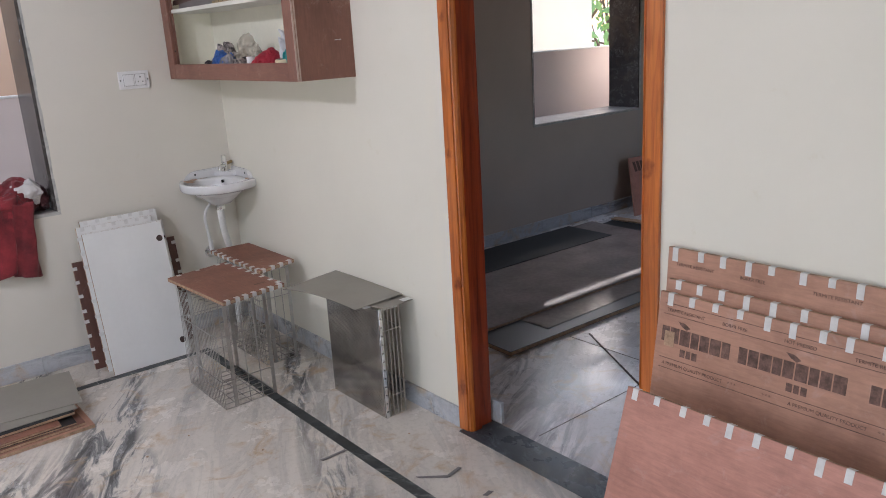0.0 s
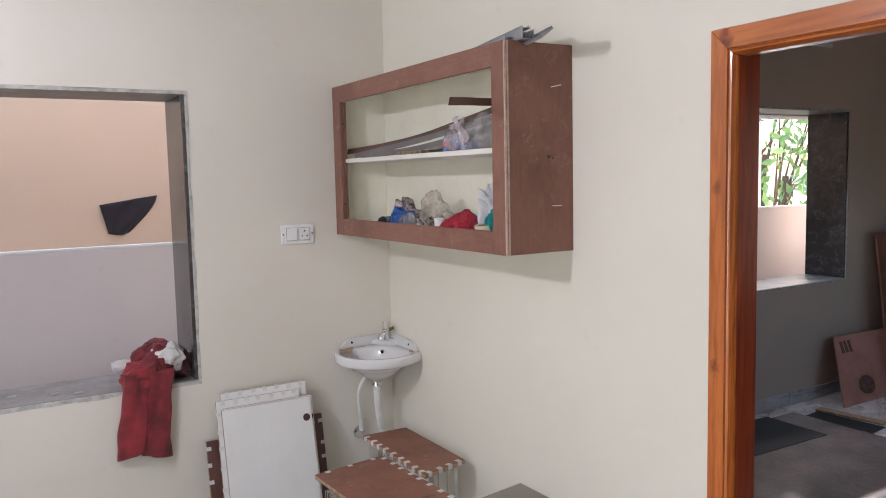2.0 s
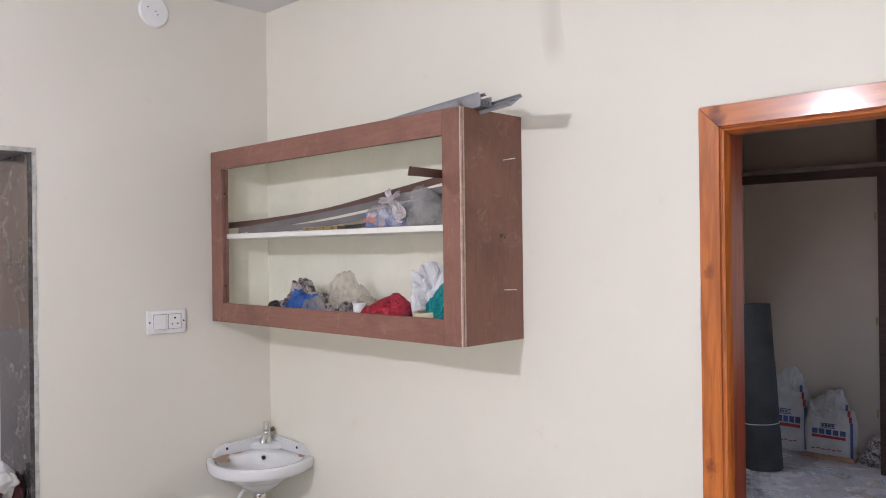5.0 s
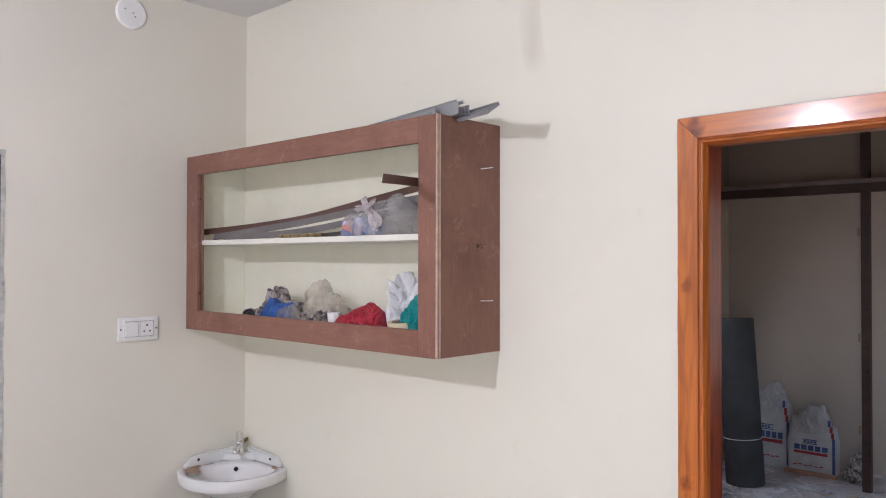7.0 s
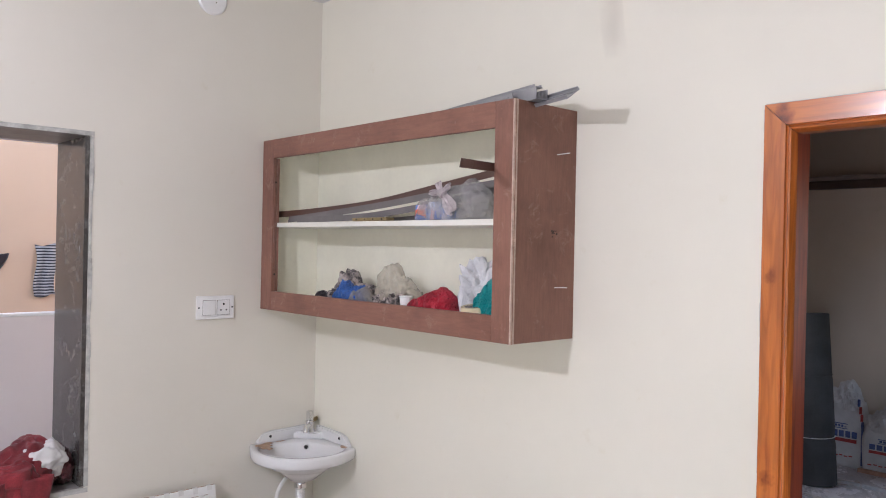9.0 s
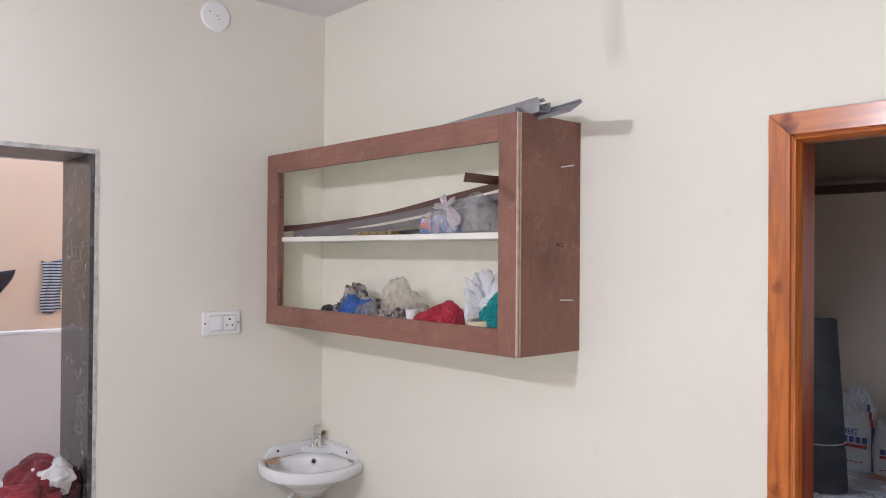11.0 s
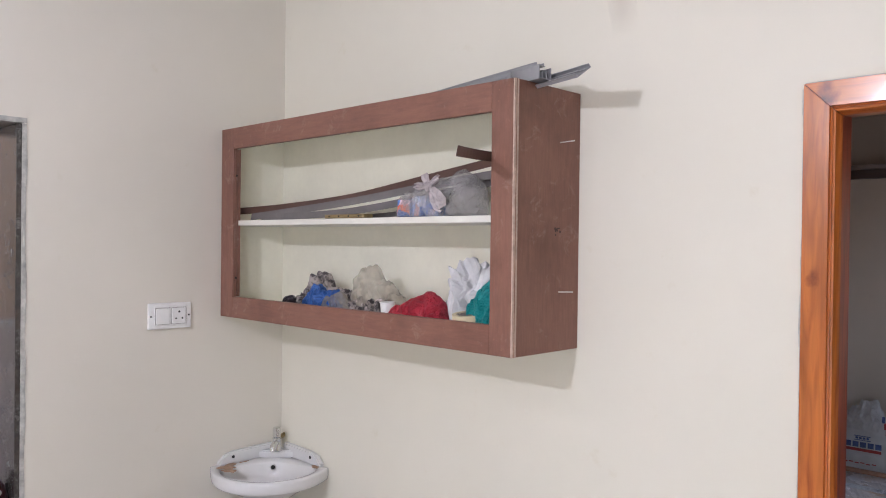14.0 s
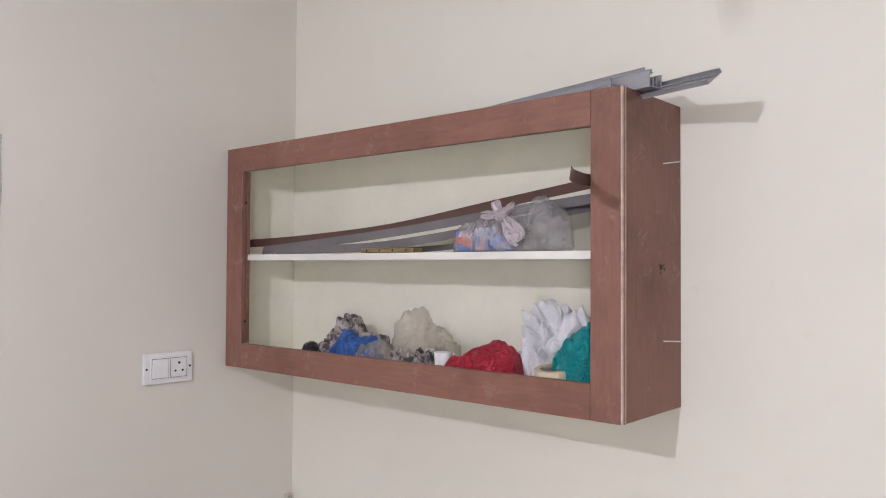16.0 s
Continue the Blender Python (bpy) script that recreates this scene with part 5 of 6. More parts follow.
# ---- white panels leaning on the wall ----
def leaning(name, x0, x1, h, thick, foot, top, material, label, group, tapes=(), skew=0.0, holes_at=(), edge=None, category="panel"):
    """A board standing on the floor with its foot at y = foot and its upper edge at y = top."""
    ang = math.atan2(top - foot, h)
    t = thing(name, ((x0 + x1) / 2, foot, 0), label, category, group)
    m = Matrix.Translation((x0, foot, 0)) @ Matrix.Rotation(-ang, 4, "X") @ Matrix.Rotation(radians(skew), 4, "Y")
    w, ln = x1 - x0, math.hypot(h, top - foot)
    part("board", box(0, w, 0, thick, 0, ln, 0.0012, 1, m), material, t)
    if edge:
        part("raw_edge", box(-0.0006, w + 0.0006, 0.003, thick - 0.003, 0.002, ln + 0.0006, 0, 1, m), edge, t)
    rnd2 = random.Random(name + str(x0))
    for side, n in tapes:
        for k in range(n):
            s = (k + 0.5) / n + rnd2.uniform(-0.02, 0.02)
            d = rnd2.uniform(0.014, 0.024)
            if side == "l":
                part("tape", box(-0.001, d, -0.0009, thick + 0.0008, ln * s - 0.009, ln * s + 0.009, 0, 1, m), M_TAPE, t)
            elif side == "r":
                part("tape", box(w - d, w + 0.001, -0.0009, thick + 0.0008, ln * s - 0.009, ln * s + 0.009, 0, 1, m), M_TAPE, t)
            else:
                part("tape", box(w * s - 0.010, w * s + 0.010, -0.0009, thick + 0.0008, ln - d, ln + 0.001, 0, 1, m), M_TAPE, t)
    for hx, hz in holes_at:
        c0, c1 = m @ Vector((hx, -0.0012, hz)), m @ Vector((hx, 0.001, hz))
        part("hinge_hole", rod(c0, c1, 0.017, 22), M_STAIN, t, "round drilled hinge cup")
    return t


G = "panels leaning on the wall"
leaning("cabinet_door_white", 1.090, 1.502, 0.735, 0.018, 4.225, 4.405, M_WHITEBOARD, "white laminated cabinet door panel leaning on the wall", G, (), 0.5, ((0.385, 0.665), (0.385, 0.09)), M_PLYEDGE)
leaning("cabinet_door_white", 1.105, 1.520, 0.735, 0.018, 4.262, 4.426, M_WHITEBOARD, "white laminated panel behind another in the stack", G, (("l", 9), ("r", 8)), 0.4, ((0.395, 0.655),), M_PLYEDGE)
leaning("cabinet_door_white", 1.080, 1.470, 0.765, 0.018, 4.300, 4.452, M_WHITEBOARD, "white laminated panel with taped edges in the stack", G, (("t", 7), ("l", 9)), 0.3, (), M_PLYEDGE)
leaning("cabinet_door_white", 1.112, 1.515, 0.79, 0.018, 4.340, 4.478, M_WHITEBOARD, "tall white laminated panel at the back of the stack", G, (("t", 7),), 0.0, (), M_PLYEDGE)
leaning("plywood_offcut", 1.04, 1.44, 0.575, 0.018, 4.385, 4.500, M_PLYDARK, "brown plywood panel with taped edge in the stack", G, (("l", 8),), 0.5, (), M_PLYEDGE)
leaning("plywood_offcut", 1.25, 1.615, 0.60, 0.018, 4.42, 4.522, M_PLYDARK, "brown plywood panel with taped edge behind the stack", G, (("r", 7),), -0.5, (), M_PLYEDGE)

# ---- low stack of boards on the floor ----
G = "boards stacked on the floor"
def lying(name, x0, x1, y0, y1, z, th, turn, material, label, category="board"):
    m = Matrix.Translation(((x0 + x1) / 2, (y0 + y1) / 2, z)) @ Matrix.Rotation(radians(turn), 4, "Z")
    w, d = (x1 - x0) / 2, (y1 - y0) / 2
    t = thing(name, ((x0 + x1) / 2, (y0 + y1) / 2, z), label, category, G)
    part("board", box(-w, w, -d, d, 0, th, 0.0012, 1, m), material, t)
    if th > 0.008:
        part("raw_edge", box(-w - 0.0005, w + 0.0005, -d - 0.0005, d + 0.0005, 0.003, th - 0.003, 0, 1, m), M_PLYEDGE, t)


lying("brown_board_flat", -0.10, 0.835, 3.69, 4.14, 0.0005, 0.018, 0.5, M_PLYTAN, "brown plywood board lying on the marble floor")
lying("brown_board_flat", -0.12, 0.80, 3.70, 4.12, 0.019, 0.016, 1.2, M_PLYZ, "brown plywood board lying in the floor stack")
lying("black_board", -0.15, 0.77, 3.715, 4.12, 0.0355, 0.012, -0.6, M_BLACK, "black laminated board in the floor stack")
lying("brown_board_flat", -0.20, 0.70, 3.70, 4.10, 0.048, 0.012, 1.5, M_PLYTOP, "narrow brown board in the floor stack")
lying("black_board", -0.15, 0.775, 3.76, 4.13, 0.0605, 0.016, 0.8, M_BLACK, "black board near the top of the floor stack")
lying("grey_sheet_flat", -0.15, 0.80, 3.79, 4.28, 0.0775, 0.003, -0.8, M_GREYLAM, "grey-beige laminate sheet on the floor stack", "laminate sheet")
lying("grey_sheet_flat", 0.30, 0.86, 3.86, 4.30, 0.0812, 0.003, -7, M_GREYLAM, "grey laminate offcut on top of the floor stack", "laminate sheet")

# small offcuts on the floor
for pts, lab in (([(1.43, 2.705), (1.438, 2.69), (1.55, 2.69), (1.545, 2.703)], 0), ([(1.635, 2.33), (1.638, 2.315), (1.72, 2.24), (1.725, 2.255)], 1), ([(1.717, 2.252), (1.725, 2.238), (1.80, 2.255), (1.797, 2.27)], 2), ([(1.735, 2.06), (1.745, 2.045), (1.78, 2.05), (1.77, 2.066)], 3)):
    solo("band_offcut", prism(pts, "z", 0.0025, 0.0045), M_BANDGR, "grey-brown edge-band offcut lying on the floor", "offcut", "offcuts on the floor", base=(0, 0, 0))
for (x, y), r in (((1.30, 2.95), 0.006), ((1.12, 3.3), 0.005), ((0.92, 3.25), 0.007), ((1.7, 2.9), 0.005), ((1.05, 2.7), 0.006), ((1.82, 2.62), 0.005)):
    solo("dirt_crumb", crumple((x, y, r * 0.4), (r, r * 0.8, r * 0.5), x * 10, 0.3, 2, 2, 0.0005), M_RUST, "small brown crumb of dirt on the marble", "debris", "crumbs on the floor")

# ---- plywood sheets leaning by the doorway ----
G = "plywood sheets by the doorway"
def ply_sheet(name, y0, y1, h, foot, top, th, material, label, tapes=0, turn=0.0):
    """A sheet leaning on the east wall; its foot at x = foot, its upper edge at x = top."""
    ang = math.atan2(top - foot, h)
    t = thing(name, (foot, (y0 + y1) / 2, 0), label, "plywood sheet", G)
    m = Matrix.Translation((foot, y1, 0)) @ Matrix.Rotation(radians(turn), 4, "Z") @ Matrix.Rotation(ang, 4, "Y")
    w, ln = y1 - y0, math.hypot(h, top - foot)
    part("board", box(0, th, -w, 0, 0, ln, 0.0012, 1, m), material, t)
    part("raw_edge", box(0.003, th - 0.003, -w - 0.0006, 0.0006, 0.002, ln + 0.0006, 0, 1, m), M_PLYEDGE, t)
    rnd2 = random.Random(h)
    for k in range(tapes):
        s = 0.03 + 0.0735 * k + rnd2.uniform(-0.008, 0.008)
        d = rnd2.uniform(0.022, 0.042)
        part("tape", box(-0.0009, th + 0.0009, -s - 0.009, -s + 0.009, ln - d, ln + 0.001, 0, 1, m), M_TAPE, t)
    return t, m, ln


def letter_bars(t, m, y, z, widths, h, name="print_bar", gap=0.006):
    for w in widths:
        part(name, box(-0.0007, 0.0005, y - w, y, z, z + h, 0, 1, m), M_INK, t)
        y -= w + gap


def words(t, m, text, y, z, size):
    cu = bpy.data.curves.new("print", "FONT")
    cu.body, cu.size, cu.extrude = text, size, 0.0003
    tmp = bpy.data.objects.new("print", cu)
    scene.collection.objects.link(tmp)
    me = bpy.data.meshes.new_from_object(tmp.evaluated_get(bpy.context.evaluated_depsgraph_get()))
    bpy.data.objects.remove(tmp)
    bm = bmesh.new()
    bm.from_mesh(me)
    # text runs along -y of the sheet and stands up its face
    turn = Matrix(((0, 0, -1, -0.0008), (-1, 0, 0, y), (0, 1, 0, z), (0, 0, 0, 1)))
    bmesh.ops.transform(bm, matrix=m @ turn, verts=bm.verts)
    part("print_line", bm, M_INK, t)


t1, m1, l1 = ply_sheet("plywood_sheet", 0.10, 1.464, 1.000, 1.915, 1.988, 0.018, M_PLYTAN, "brown plywood sheet with taped top edge, at the back", 17)
letter_bars(t1, m1, -0.02, l1 - 0.135, [0.026] * 9 + [0.03] * 9, 0.04, gap=0.006)
for k, w in enumerate(("TERMITE RESISTANT", "BORER FREE", "TERMITE RESISTANT", "HOT PRESSED", "TERMITE RESISTANT")):
    words(t1, m1, w, -0.03 - 0.20 * k, l1 - 0.050, 0.0135)
t2, m2, l2 = ply_sheet("plywood_sheet", 0.08, 1.438, 0.915, 1.862, 1.955, 0.018, M_PLYTAN, "brown plywood sheet with taped top edge", 17)
t3, m3, l3 = ply_sheet("plywood_sheet", 0.05, 1.448, 0.882, 1.80, 1.93, 0.018, M_PLYTAN, "brown printed plywood sheet leaning by the doorway", 17)
for k, w in enumerate(("TERMITE RESISTANT", "BORER FREE", "HOT PRESSED", "TERMITE RESISTANT", "BORER FREE", "HOT PRESSED")):
    words(t3, m3, w, -0.03 - 0.175 * k, l3 - 0.052, 0.0135)
for z in (l3 - 0.062, l3 - 0.030):
    part("print_rule", box(-0.0007, 0.0004, -1.38, -0.02, z, z + 0.0016, 0, 1, m3), M_INK, t3)
for y0, n in ((-0.02, 7), (-0.262, 9), (-0.60, 9), (-0.95, 9)):
    letter_bars(t3, m3, y0, l3 - 0.142, [0.024 + 0.004 * ((k * 7) % 3) for k in range(n)], 0.045, gap=0.004)
for y in (-0.085, -0.40, -0.74):
    letter_bars(t3, m3, y, l3 - 0.176, (0.016, 0.014, 0.016), 0.022, gap=0.004)
for z in (l3 - 0.192, l3 - 0.222):
    part("print_rule", box(-0.0007, 0.0004, -1.38, -0.02, z, z + 0.0016, 0, 1, m3), M_INK, t3)
for k, w in enumerate(("A PREMIUM QUALITY PRODUCT", "* * *", "* * *", "A PREMIUM QUALITY PRODUCT", "* * *", "A PREMIUM QUALITY PRODUCT")):
    words(t3, m3, w, (-0.03, -0.24, -0.34, -0.41, -0.63, -0.75)[k], l3 - 0.211, 0.0135)
for y in (-0.11, -0.43):
    leafp = prism([(0, 0), (0.02, 0.012), (0.045, 0.014), (0.03, 0.0), (0.012, -0.008)], "x", -0.0008, 0.0004)
    bmesh.ops.transform(leafp, matrix=m3 @ Matrix.Translation((0, y, l3 - 0.088)) @ Matrix.Scale(0.9, 4), verts=leafp.verts)
    part("print_mark", leafp, M_INK, t3, "small dark printed emblem")
part("pale_patch", box(-0.0009, 0.0004, -0.062, -0.03, l3 - 0.155, l3 - 0.11, 0, 1, m3), M_PLYEDGE, t3, "bare torn patch of pale veneer")
t4, m4, l4 = ply_sheet("plywood_sheet", 0.0, 1.425, 0.648, 1.53, 1.75, 0.018, M_PLYRED, "reddish plywood sheet with taped top edge, in front", 17)

# ---- red trousers over the sill ----
tz = thing("red_trousers", (0.82, 4.5, WB), "faded red work trousers hanging over the window sill", "trousers")
def leg(cx0, cx1, zt, zb, seed, flare):
    def f(u, v):
        a = 2 * math.pi * u
        z = zt + (zb - zt) * v
        w = (cx1 - cx0) / 2 * (1 + flare * (v - 0.4))
        fold = 0.010 * math.sin(3 * a + seed + 4 * v) + 0.012 * noise.noise((math.cos(a) * 1.6 + seed, math.sin(a) * 1.6, v * 3.5))
        dep = 0.021 + 0.004 * math.sin(5 * v + seed)
        x = (cx0 + cx1) / 2 + 0.012 * math.sin(3 * v + seed) + (w + fold) * math.cos(a)
        y = YN - 0.034 + 0.016 * max(0, 0.25 - v) + (dep + 0.5 * fold) * math.sin(a)
        return Vector((x, min(y, YN - 0.003), z + 0.012 * math.cos(a) * v * (1 if seed % 2 else -1)))
    return sheet(f, 30, 26, 0.0015)
part("trouser_leg", leg(0.690, 0.800, 0.93, 0.570, 1.0, 0.05), M_RED, tz, smooth=True)
part("trouser_leg", leg(0.800, 0.905, 0.93, 0.548, 2.0, 0.28), M_RED, tz, smooth=True)
part("waist", crumple((0.80, YN - 0.012, 0.915), (0.095, 0.045, 0.075), 41, 0.25, 1.0, 5, None, 0.5), M_RED, tz, smooth=True)
part("waist_fold", crumple((0.87, YN + 0.06, 0.955), (0.095, 0.08, 0.095), 43, 0.3, 1.1, 5, WB + 0.001, 0.6), M_RED, tz, smooth=True)
solo("white_rag", crumple((0.915, YN + 0.035, 0.965), (0.075, 0.05, 0.075), 47, 0.3, 1.1, 5, WB + 0.001, 0.7), M_WHITECL, "white rag bundled with the red trousers", "rag", smooth=True)
solo("white_rag", crumple((0.74, YN + 0.12, 0.935), (0.055, 0.03, 0.03), 48, 0.3, 2.6, 4, None, 0.9), M_WHITECL, "white rag end poking out beside the trousers", "rag", smooth=True)
solo("dark_rag", crumple((0.975, YN + 0.10, 0.92), (0.045, 0.07, 0.08), 52, 0.3, 2.6, 5, WB + 0.001, 0.8), M_REDDK, "dark red rag in the corner of the sill", "rag", smooth=True)
for k, (x, y) in enumerate(((0.46, 4.66), (0.30, 4.72), (0.55, 4.62))):
    solo("sill_chip", crumple((x, y, WB + 0.003), (0.02, 0.012, 0.004), k + 60, 0.3, 2, 2, WB), M_MORTAR, "flake of mortar on the granite sill", "debris", "flakes on the sill")

# ---- washing on the neighbour's wall ----
def briefs(u, v):
    x0 = 0.985 + 0.05 * v
    x1 = 1.39 - 0.21 * v ** 1.5
    z = 1.597 + 0.060 * u * (1 - v) - v * (0.215 + 0.012 * math.sin(math.pi * u))
    return Vector((x0 + (x1 - x0) * u, 7.185 - 0.012 * math.sin(9 * u + 3 * v) - 0.006 * noise.noise((u * 7, v * 7, 2)), z))
solo("dark_brief", sheet(briefs, 26, 14, 0.006), M_PANTS, "dark maroon underwear hung against the peach wall", "underwear", smooth=True)
def vest(u, v):
    return Vector((1.545 + 0.13 * u + 0.012 * math.sin(6 * v), 7.18 - 0.014 * math.sin(11 * u + 2 * v), 1.715 - 0.34 * v - 0.01 * math.sin(5 * u)))
solo("striped_vest", sheet(vest, 18, 24, 0.006), M_STRIPED, "black and grey striped cloth hung against the peach wall", "vest", smooth=True)

rk = thing("drying_rack", (7.7, 7.2, 2.3), "folding metal drying rack fixed to the cream wall", "drying rack")
for x in (7.45, 7.98):
    part("arm", rod((x, 7.2, 2.40), (x, 6.80, 2.30), 0.010, 8), M_BANDGR, rk)
    part("strut", rod((x, 7.2, 2.24), (x, 6.90, 2.325), 0.008, 8), M_BANDGR, rk)
for k in range(5):
    part("bar", rod((7.43, 7.15 - 0.085 * k, 2.388 - 0.0212 * k), (8.00, 7.15 - 0.085 * k, 2.388 - 0.0212 * k), 0.008, 8), M_BANDGR, rk)

# ---- side room ----
# wardrobe niche of dark wood with an upper loft
wd = thing("wardrobe_frame", (6.6, 3.8, 0), "dark brown wooden frame of a built-in wardrobe niche", "wardrobe frame", kind="structure")
for y in (4.442, 3.258, 2.07):
    part("post", box(6.575, 6.63, y - 0.03, y + 0.03, 0, ZC - 0.001, 0.002), M_BROWNW, wd)
part("beam", box(6.56, 6.64, YS2 + 0.001, YN - 0.001, 2.285, 2.35, 0.003), M_BROWNW, wd)
part("beam_ledge", box(6.55, 6.64, YS2 + 0.001, YN - 0.001, 2.352, 2.385, 0.003), M_LEDGE, wd)
part("loft_slab", box(6.64, X3, YS2 + 0.001, YN - 0.001, 2.33, 2.40), M_ROOM2, wd)
for y in (4.40, 3.30):
    for z in (0.45, 1.15, 1.95):
        part("hinge", box(6.56, 6.575, y - 0.006, y + 0.006, z, z + 0.06, 0.001), M_BRASS, wd)
part("niche_step", box(6.405, 6.435, 2.1, YN - 0.02, -0.001, 0.022, 0.002), M_SKIRT, wd, "pale stone edge of the niche floor")
part("niche_floor", box(6.436, X3, YS2 + 0.001, YN - 0.001, -0.001, 0.018), M_FLOOR2, wd)
# white strip added for a bright line of light high beside the window
solo("pelmet_slat", box(3.2, 5.7, YN - 0.03, YN, 2.63, 2.66, 0.003), M_WHITEBOARD, "thin white strip standing in for a bright line on the dark wall", "ledge", kind="structure")

G = "laminate sheets on the side room floor"
lying("laminate_sheet", 2.62, 5.04, 3.16, 4.36, 0.026, 0.018, -1.2, M_BROWNLAM, "large glossy brown laminated sheet lying on the floor", "laminate sheet")
lying("dark_sheet", 2.70, 5.1, 2.86, 3.9, 0.0005, 0.024, -1.4, M_DKLAM, "dark grey board under the large sheet", "laminate sheet")
lying("grey_strip_sheet", 3.05, 4.9, 2.98, 3.22, 0.0255, 0.003, 0.8, M_BROWNLAM, "narrow grey laminate strip lying on the dark board", "laminate sheet")
lying("black_sheet", 3.30, 4.80, 3.93, 4.38, 0.0445, 0.004, -1.0, M_BLACK, "black laminate sheet lying on the brown one", "laminate sheet")
lying("dark_strip", 5.12, 5.34, 3.85, 4.32, 0.0005, 0.004, 6, M_BLACK, "dark laminate offcut lying on the floor", "laminate sheet")
lying("pale_strip", 5.36, 5.44, 3.9, 4.36, 0.0005, 0.012, 8, M_PLYEDGE, "pale plywood strip lying on the floor", "plywood strip")
jl = bmesh.new()
join(jl, box(2.2, 6.4, 2.216, 2.221, -0.003, -0.0012))
join(jl, box(2.2, 6.4, 1.3, 1.305, -0.003, -0.0012))
join(jl, box(3.1, 3.105, 0.7, 2.85, -0.003, -0.0012))
solo("floor_joint", jl, M_STAIN, "dark joint between the stone floor slabs", "floor joint", kind="structure")
# slanting joint line, added as a thin raised strip
solo("wood_batten", prism([(3.200, 2.80), (3.206, 2.796), (2.876, 2.214), (2.870, 2.218)], "z", -0.001, 0.003), M_BROWNW, "thin dark strip standing in for a joint line in the floor", "batten")

rl = thing("foam_roll", (6.27, 4.05, 0), "tall dark grey foam roll standing on the floor", "roll")
tilt = Matrix.Translation((6.27, 4.05, 0)) @ Matrix.Rotation(radians(-3.5), 4, "X")
rbm = revolve([(0.146, 0.0), (0.147, 0.3), (0.140, 0.36), (0.146, 0.42), (0.145, 0.8), (0.140, 0.83), (0.142, 0.86), (0.139, 1.30), (0.128, 1.30), (0.128, 1.285), (0.09, 1.285), (0.09, 1.30), (0.05, 1.30), (0.05, 1.28)], (0, 0, 0), 40)
bmesh.ops.transform(rbm, matrix=tilt, verts=rbm.verts)
part("foam", rbm, M_ROLL, rl, smooth=False)
for z, r in ((0.36, 0.1435), (0.83, 0.1435)):
    tb = revolve([(r, -0.003), (r + 0.004, -0.001), (r + 0.004, 0.002), (r, 0.003)], (0, 0, z), 36)
    bmesh.ops.transform(tb, matrix=tilt, verts=tb.verts)
    part("tie_string", tb, M_PVC if z < 0.5 else M_ROLL, rl)


def cement_sack(x, y, w, h, fold_h, seed, label):
    """A filled woven sack with a flat printed front, side gusset and a folded crumpled top."""
    t = thing("cement_sack", (x, y, 0.018), label, "sack", "cement sacks in the niche")
    body = h - fold_h
    bm = bmesh.new()
    bmesh.ops.create_cube(bm, size=1)
    bmesh.ops.subdivide_edges(bm, edges=bm.edges[:], cuts=13, use_grid_fill=True)
    for v in bm.verts:
        u = v.co.copy()
        zz = u.z + 0.5
        round_ = 1 - 0.10 * abs(2 * u.x) ** 3 * abs(2 * u.y) ** 3
        slope = 1 - 0.22 * max(0, zz - 0.65) / 0.35
        lump = 0.010 * noise.fractal(Vector((u.x * 3 + seed, u.y * 3, zz * 3)), 1, 2, 3)
        px = x + 0.09 + u.x * 0.18 * round_ * slope + (lump if u.x > -0.45 else lump * 0.25)
        py = y + u.y * w * round_ * (1 - 0.10 * max(0, zz - 0.7) / 0.3) * (1 + 0.03 * math.sin(3 * zz)) + lump
        v.co = Vector((px, py, 0.019 + zz * body + (lump * 2 if zz > 0.9 else 0)))
    part("sack_body", bm, M_SACK, t, smooth=True)
    z0 = 0.018 + body
    part("folded_top", heap([(y + 0.47 * w, z0 - 0.05), (y + 0.45 * w, z0 + 0.35 * fold_h), (y + 0.20 * w, z0 + 0.60 * fold_h), (y + 0.02 * w, z0 + 0.98 * fold_h), (y - 0.22 * w, z0 + fold_h), (y - 0.30 * w, z0 + 0.55 * fold_h), (y - 0.46 * w, z0 - 0.05)], x + 0.085, 0.10, z0 - 0.06, int(seed), 0.018, 40, 22), M_SACK, t, "crumpled white woven top")
    f = x - 0.0015
    def bar(ya, yb, za, zb, mt, name="print_bar"):
        part(name, box(f, f + 0.02, y + yb * w, y + ya * w, 0.018 + za * h, 0.018 + zb * h, 0.0006), mt, t)
    for k in range(5):
        bar(0.33 - 0.145 * k, 0.215 - 0.145 * k, 0.35, 0.425, M_SACKBLUE)
    bar(0.34, -0.36, 0.295, 0.335, M_SACKRED)
    bar(0.16, -0.16, 0.445, 0.455, M_SACKBLUE)
    bar(0.16, -0.16, 0.50, 0.51, M_SACKBLUE)
    for k in range(4):
        bar(0.13 - 0.07 * k, 0.08 - 0.07 * k, 0.463, 0.492, M_SACKBLUE)
    for k in range(6):
        bar(0.36 - 0.11 * k, 0.28 - 0.11 * k, 0.12 + 0.008 * (k % 2), 0.135 + 0.008 * (k % 2), M_SACKRED)
    # coloured gusset band bending in towards the top
    n = 9
    for k in range(n):
        za, zb = 0.05 + 0.085 * k, 0.05 + 0.085 * (k + 1)
        c0 = -0.46 + 0.16 * max(0, (za - 0.45) / 0.4) ** 1.6
        bar(c0, c0 - 0.045, za, zb - 0.004, M_SACKRED if k in (6, 7) else M_SACKBLUE, "gusset_band")
    return t


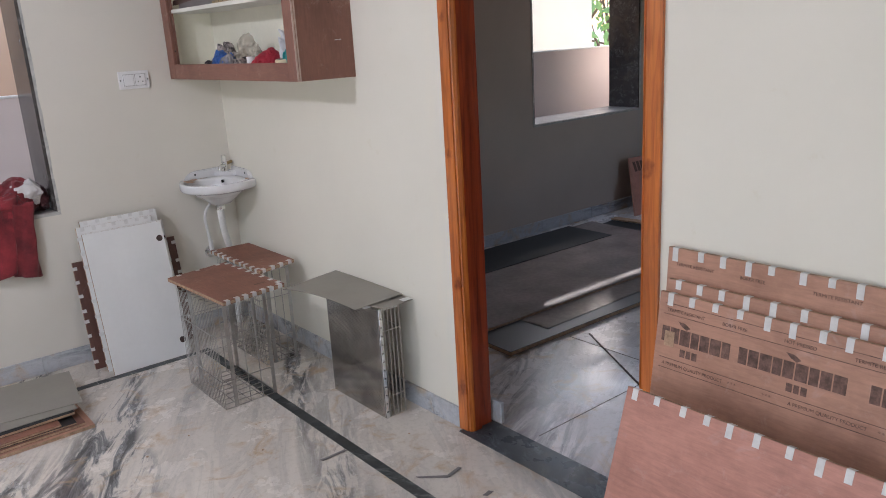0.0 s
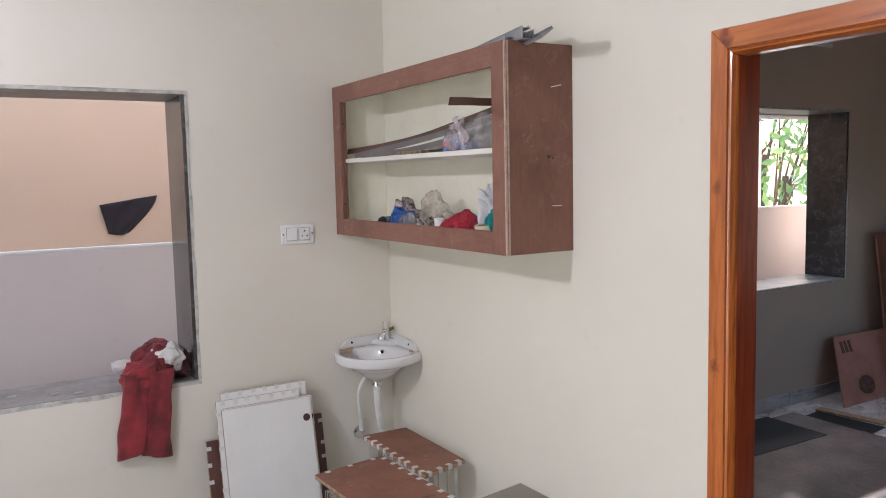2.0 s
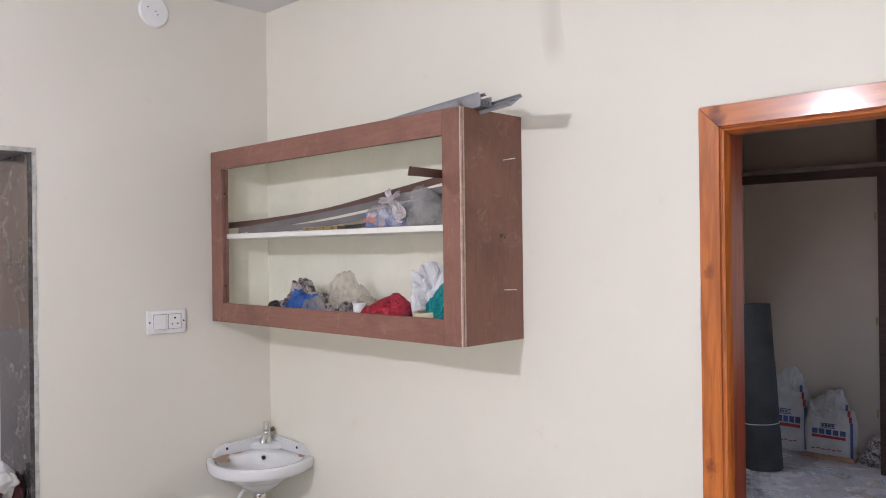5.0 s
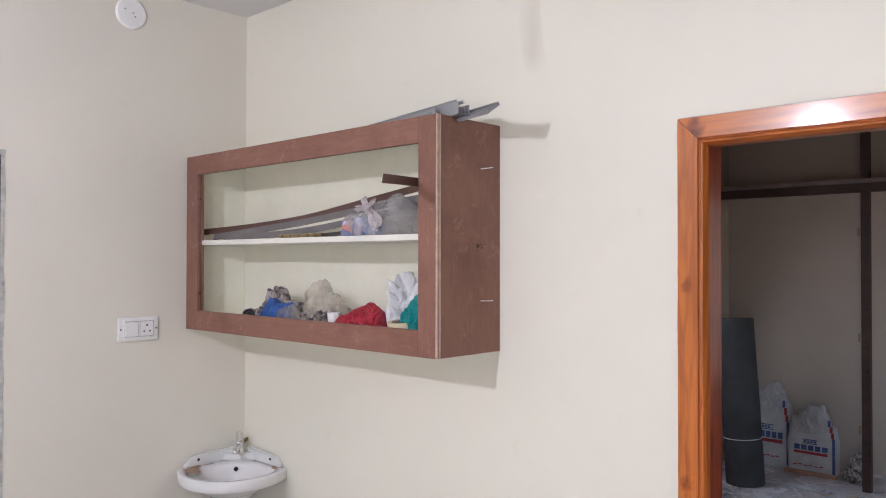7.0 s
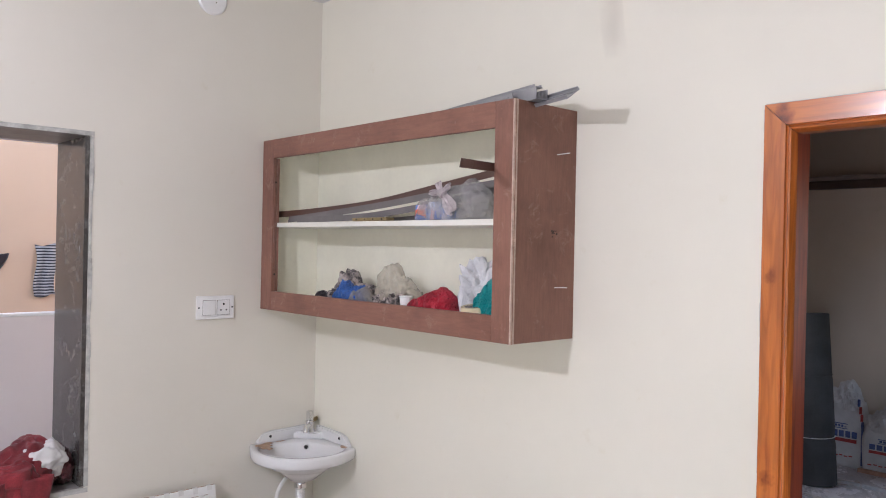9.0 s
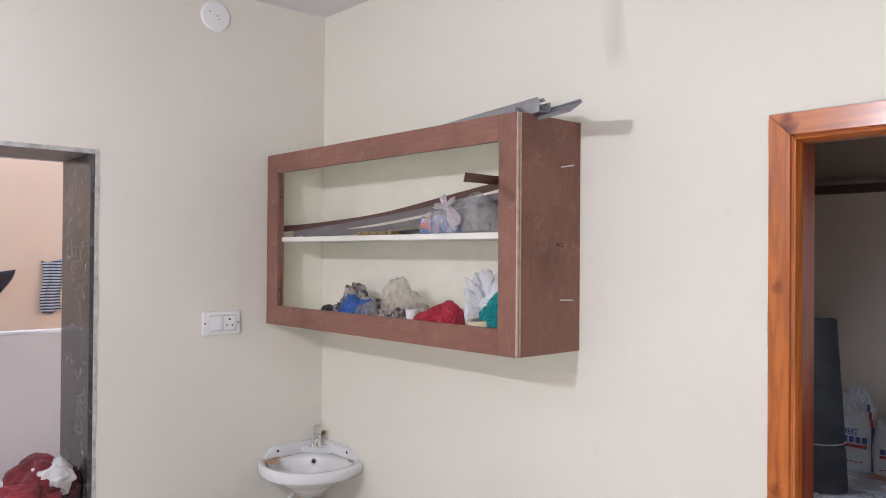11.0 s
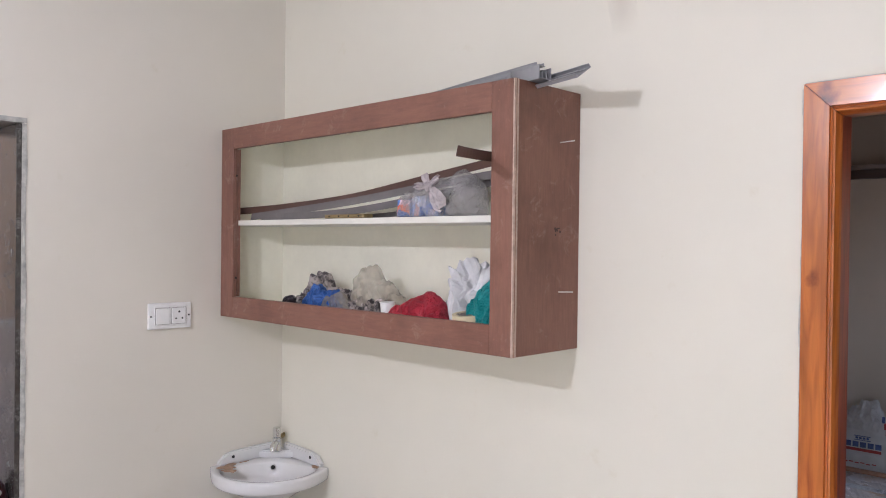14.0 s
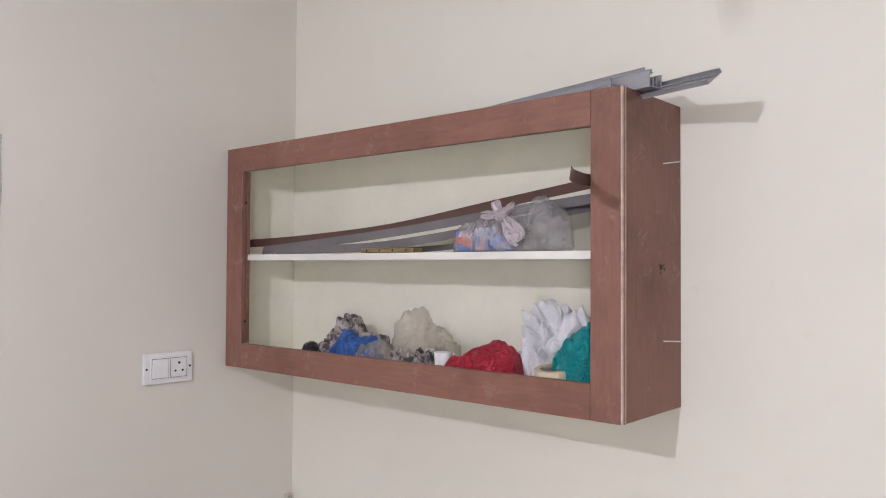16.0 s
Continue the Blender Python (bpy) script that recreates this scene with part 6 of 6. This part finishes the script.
cement_sack(6.84, 4.09, 0.34, 0.70, 0.17, 3.3, "white woven cement sack with blue and red print standing")
cement_sack(6.80, 3.735, 0.37, 0.56, 0.17, 7.7, "white woven cement sack with folded top in the niche")
solo("brick_support", box(6.765, 6.795, 3.53, 3.93, 0.0185, 0.05, 0.002), M_PLYTAN, "thin brown board in front of the cement sack", "board")
solo("dark_bag_niche", heap([(3.50, 0.04), (3.47, 0.12), (3.41, 0.24), (3.36, 0.27), (3.31, 0.2), (3.29, 0.04)], 6.82, 0.08, 0.019, 71, 0.02, 30, 20), M_NEWS, "dark crumpled plastic bag on the niche floor", "bag", smooth=True)

G = "plywood pieces in the side room"
sq = thing("square_ply", (5.9, 4.3, 0), "square reddish plywood offcut with black print leaning on the wall", "plywood", G)
msq = Matrix.Translation((5.56, 4.27, 0)) @ Matrix.Rotation(radians(-21), 4, "X")
part("board", prism([(0, 0), (0.76, 0), (0.90, 0.50), (0.14, 0.51)], "y", 0, 0.014), M_PLYRED, sq)
bmq = sq.children[0]
bmq.data.transform(Matrix.Translation(-ORIGIN[sq]) @ msq @ Matrix.Translation(ORIGIN[sq]))
el = revolve([(0.10, 0), (0.10, 0.001)], (0, 0, 0), 28, (1, 0.7))
bmesh.ops.transform(el, matrix=msq @ Matrix.Translation((0.34, -0.0012, 0.12)) @ Matrix.Rotation(radians(90), 4, "X"), verts=el.verts)
part("print_mark", el, M_INK, sq, "black oval printed mark")
for k in range(3):
    part("print_bar", box(0.17 + 0.05 * k, 0.205 + 0.05 * k, -0.001, 0.001, 0.38, 0.47, 0, 1, msq), M_INK, sq)
tp = thing("tall_ply", (6.35, 4.4, 0), "tall narrow red-brown plywood strip leaning on the wall", "plywood", G)
mtp = Matrix.Translation((6.44, 4.43, 0)) @ Matrix.Rotation(radians(-4), 4, "X")
part("board", prism([(0, 0), (0.26, 0), (0.16, 1.23), (-0.12, 1.22)], "y", 0, 0.016), M_PLYRED, tp)
tp.children[0].data.transform(Matrix.Translation(-ORIGIN[tp]) @ mtp @ Matrix.Translation(ORIGIN[tp]))
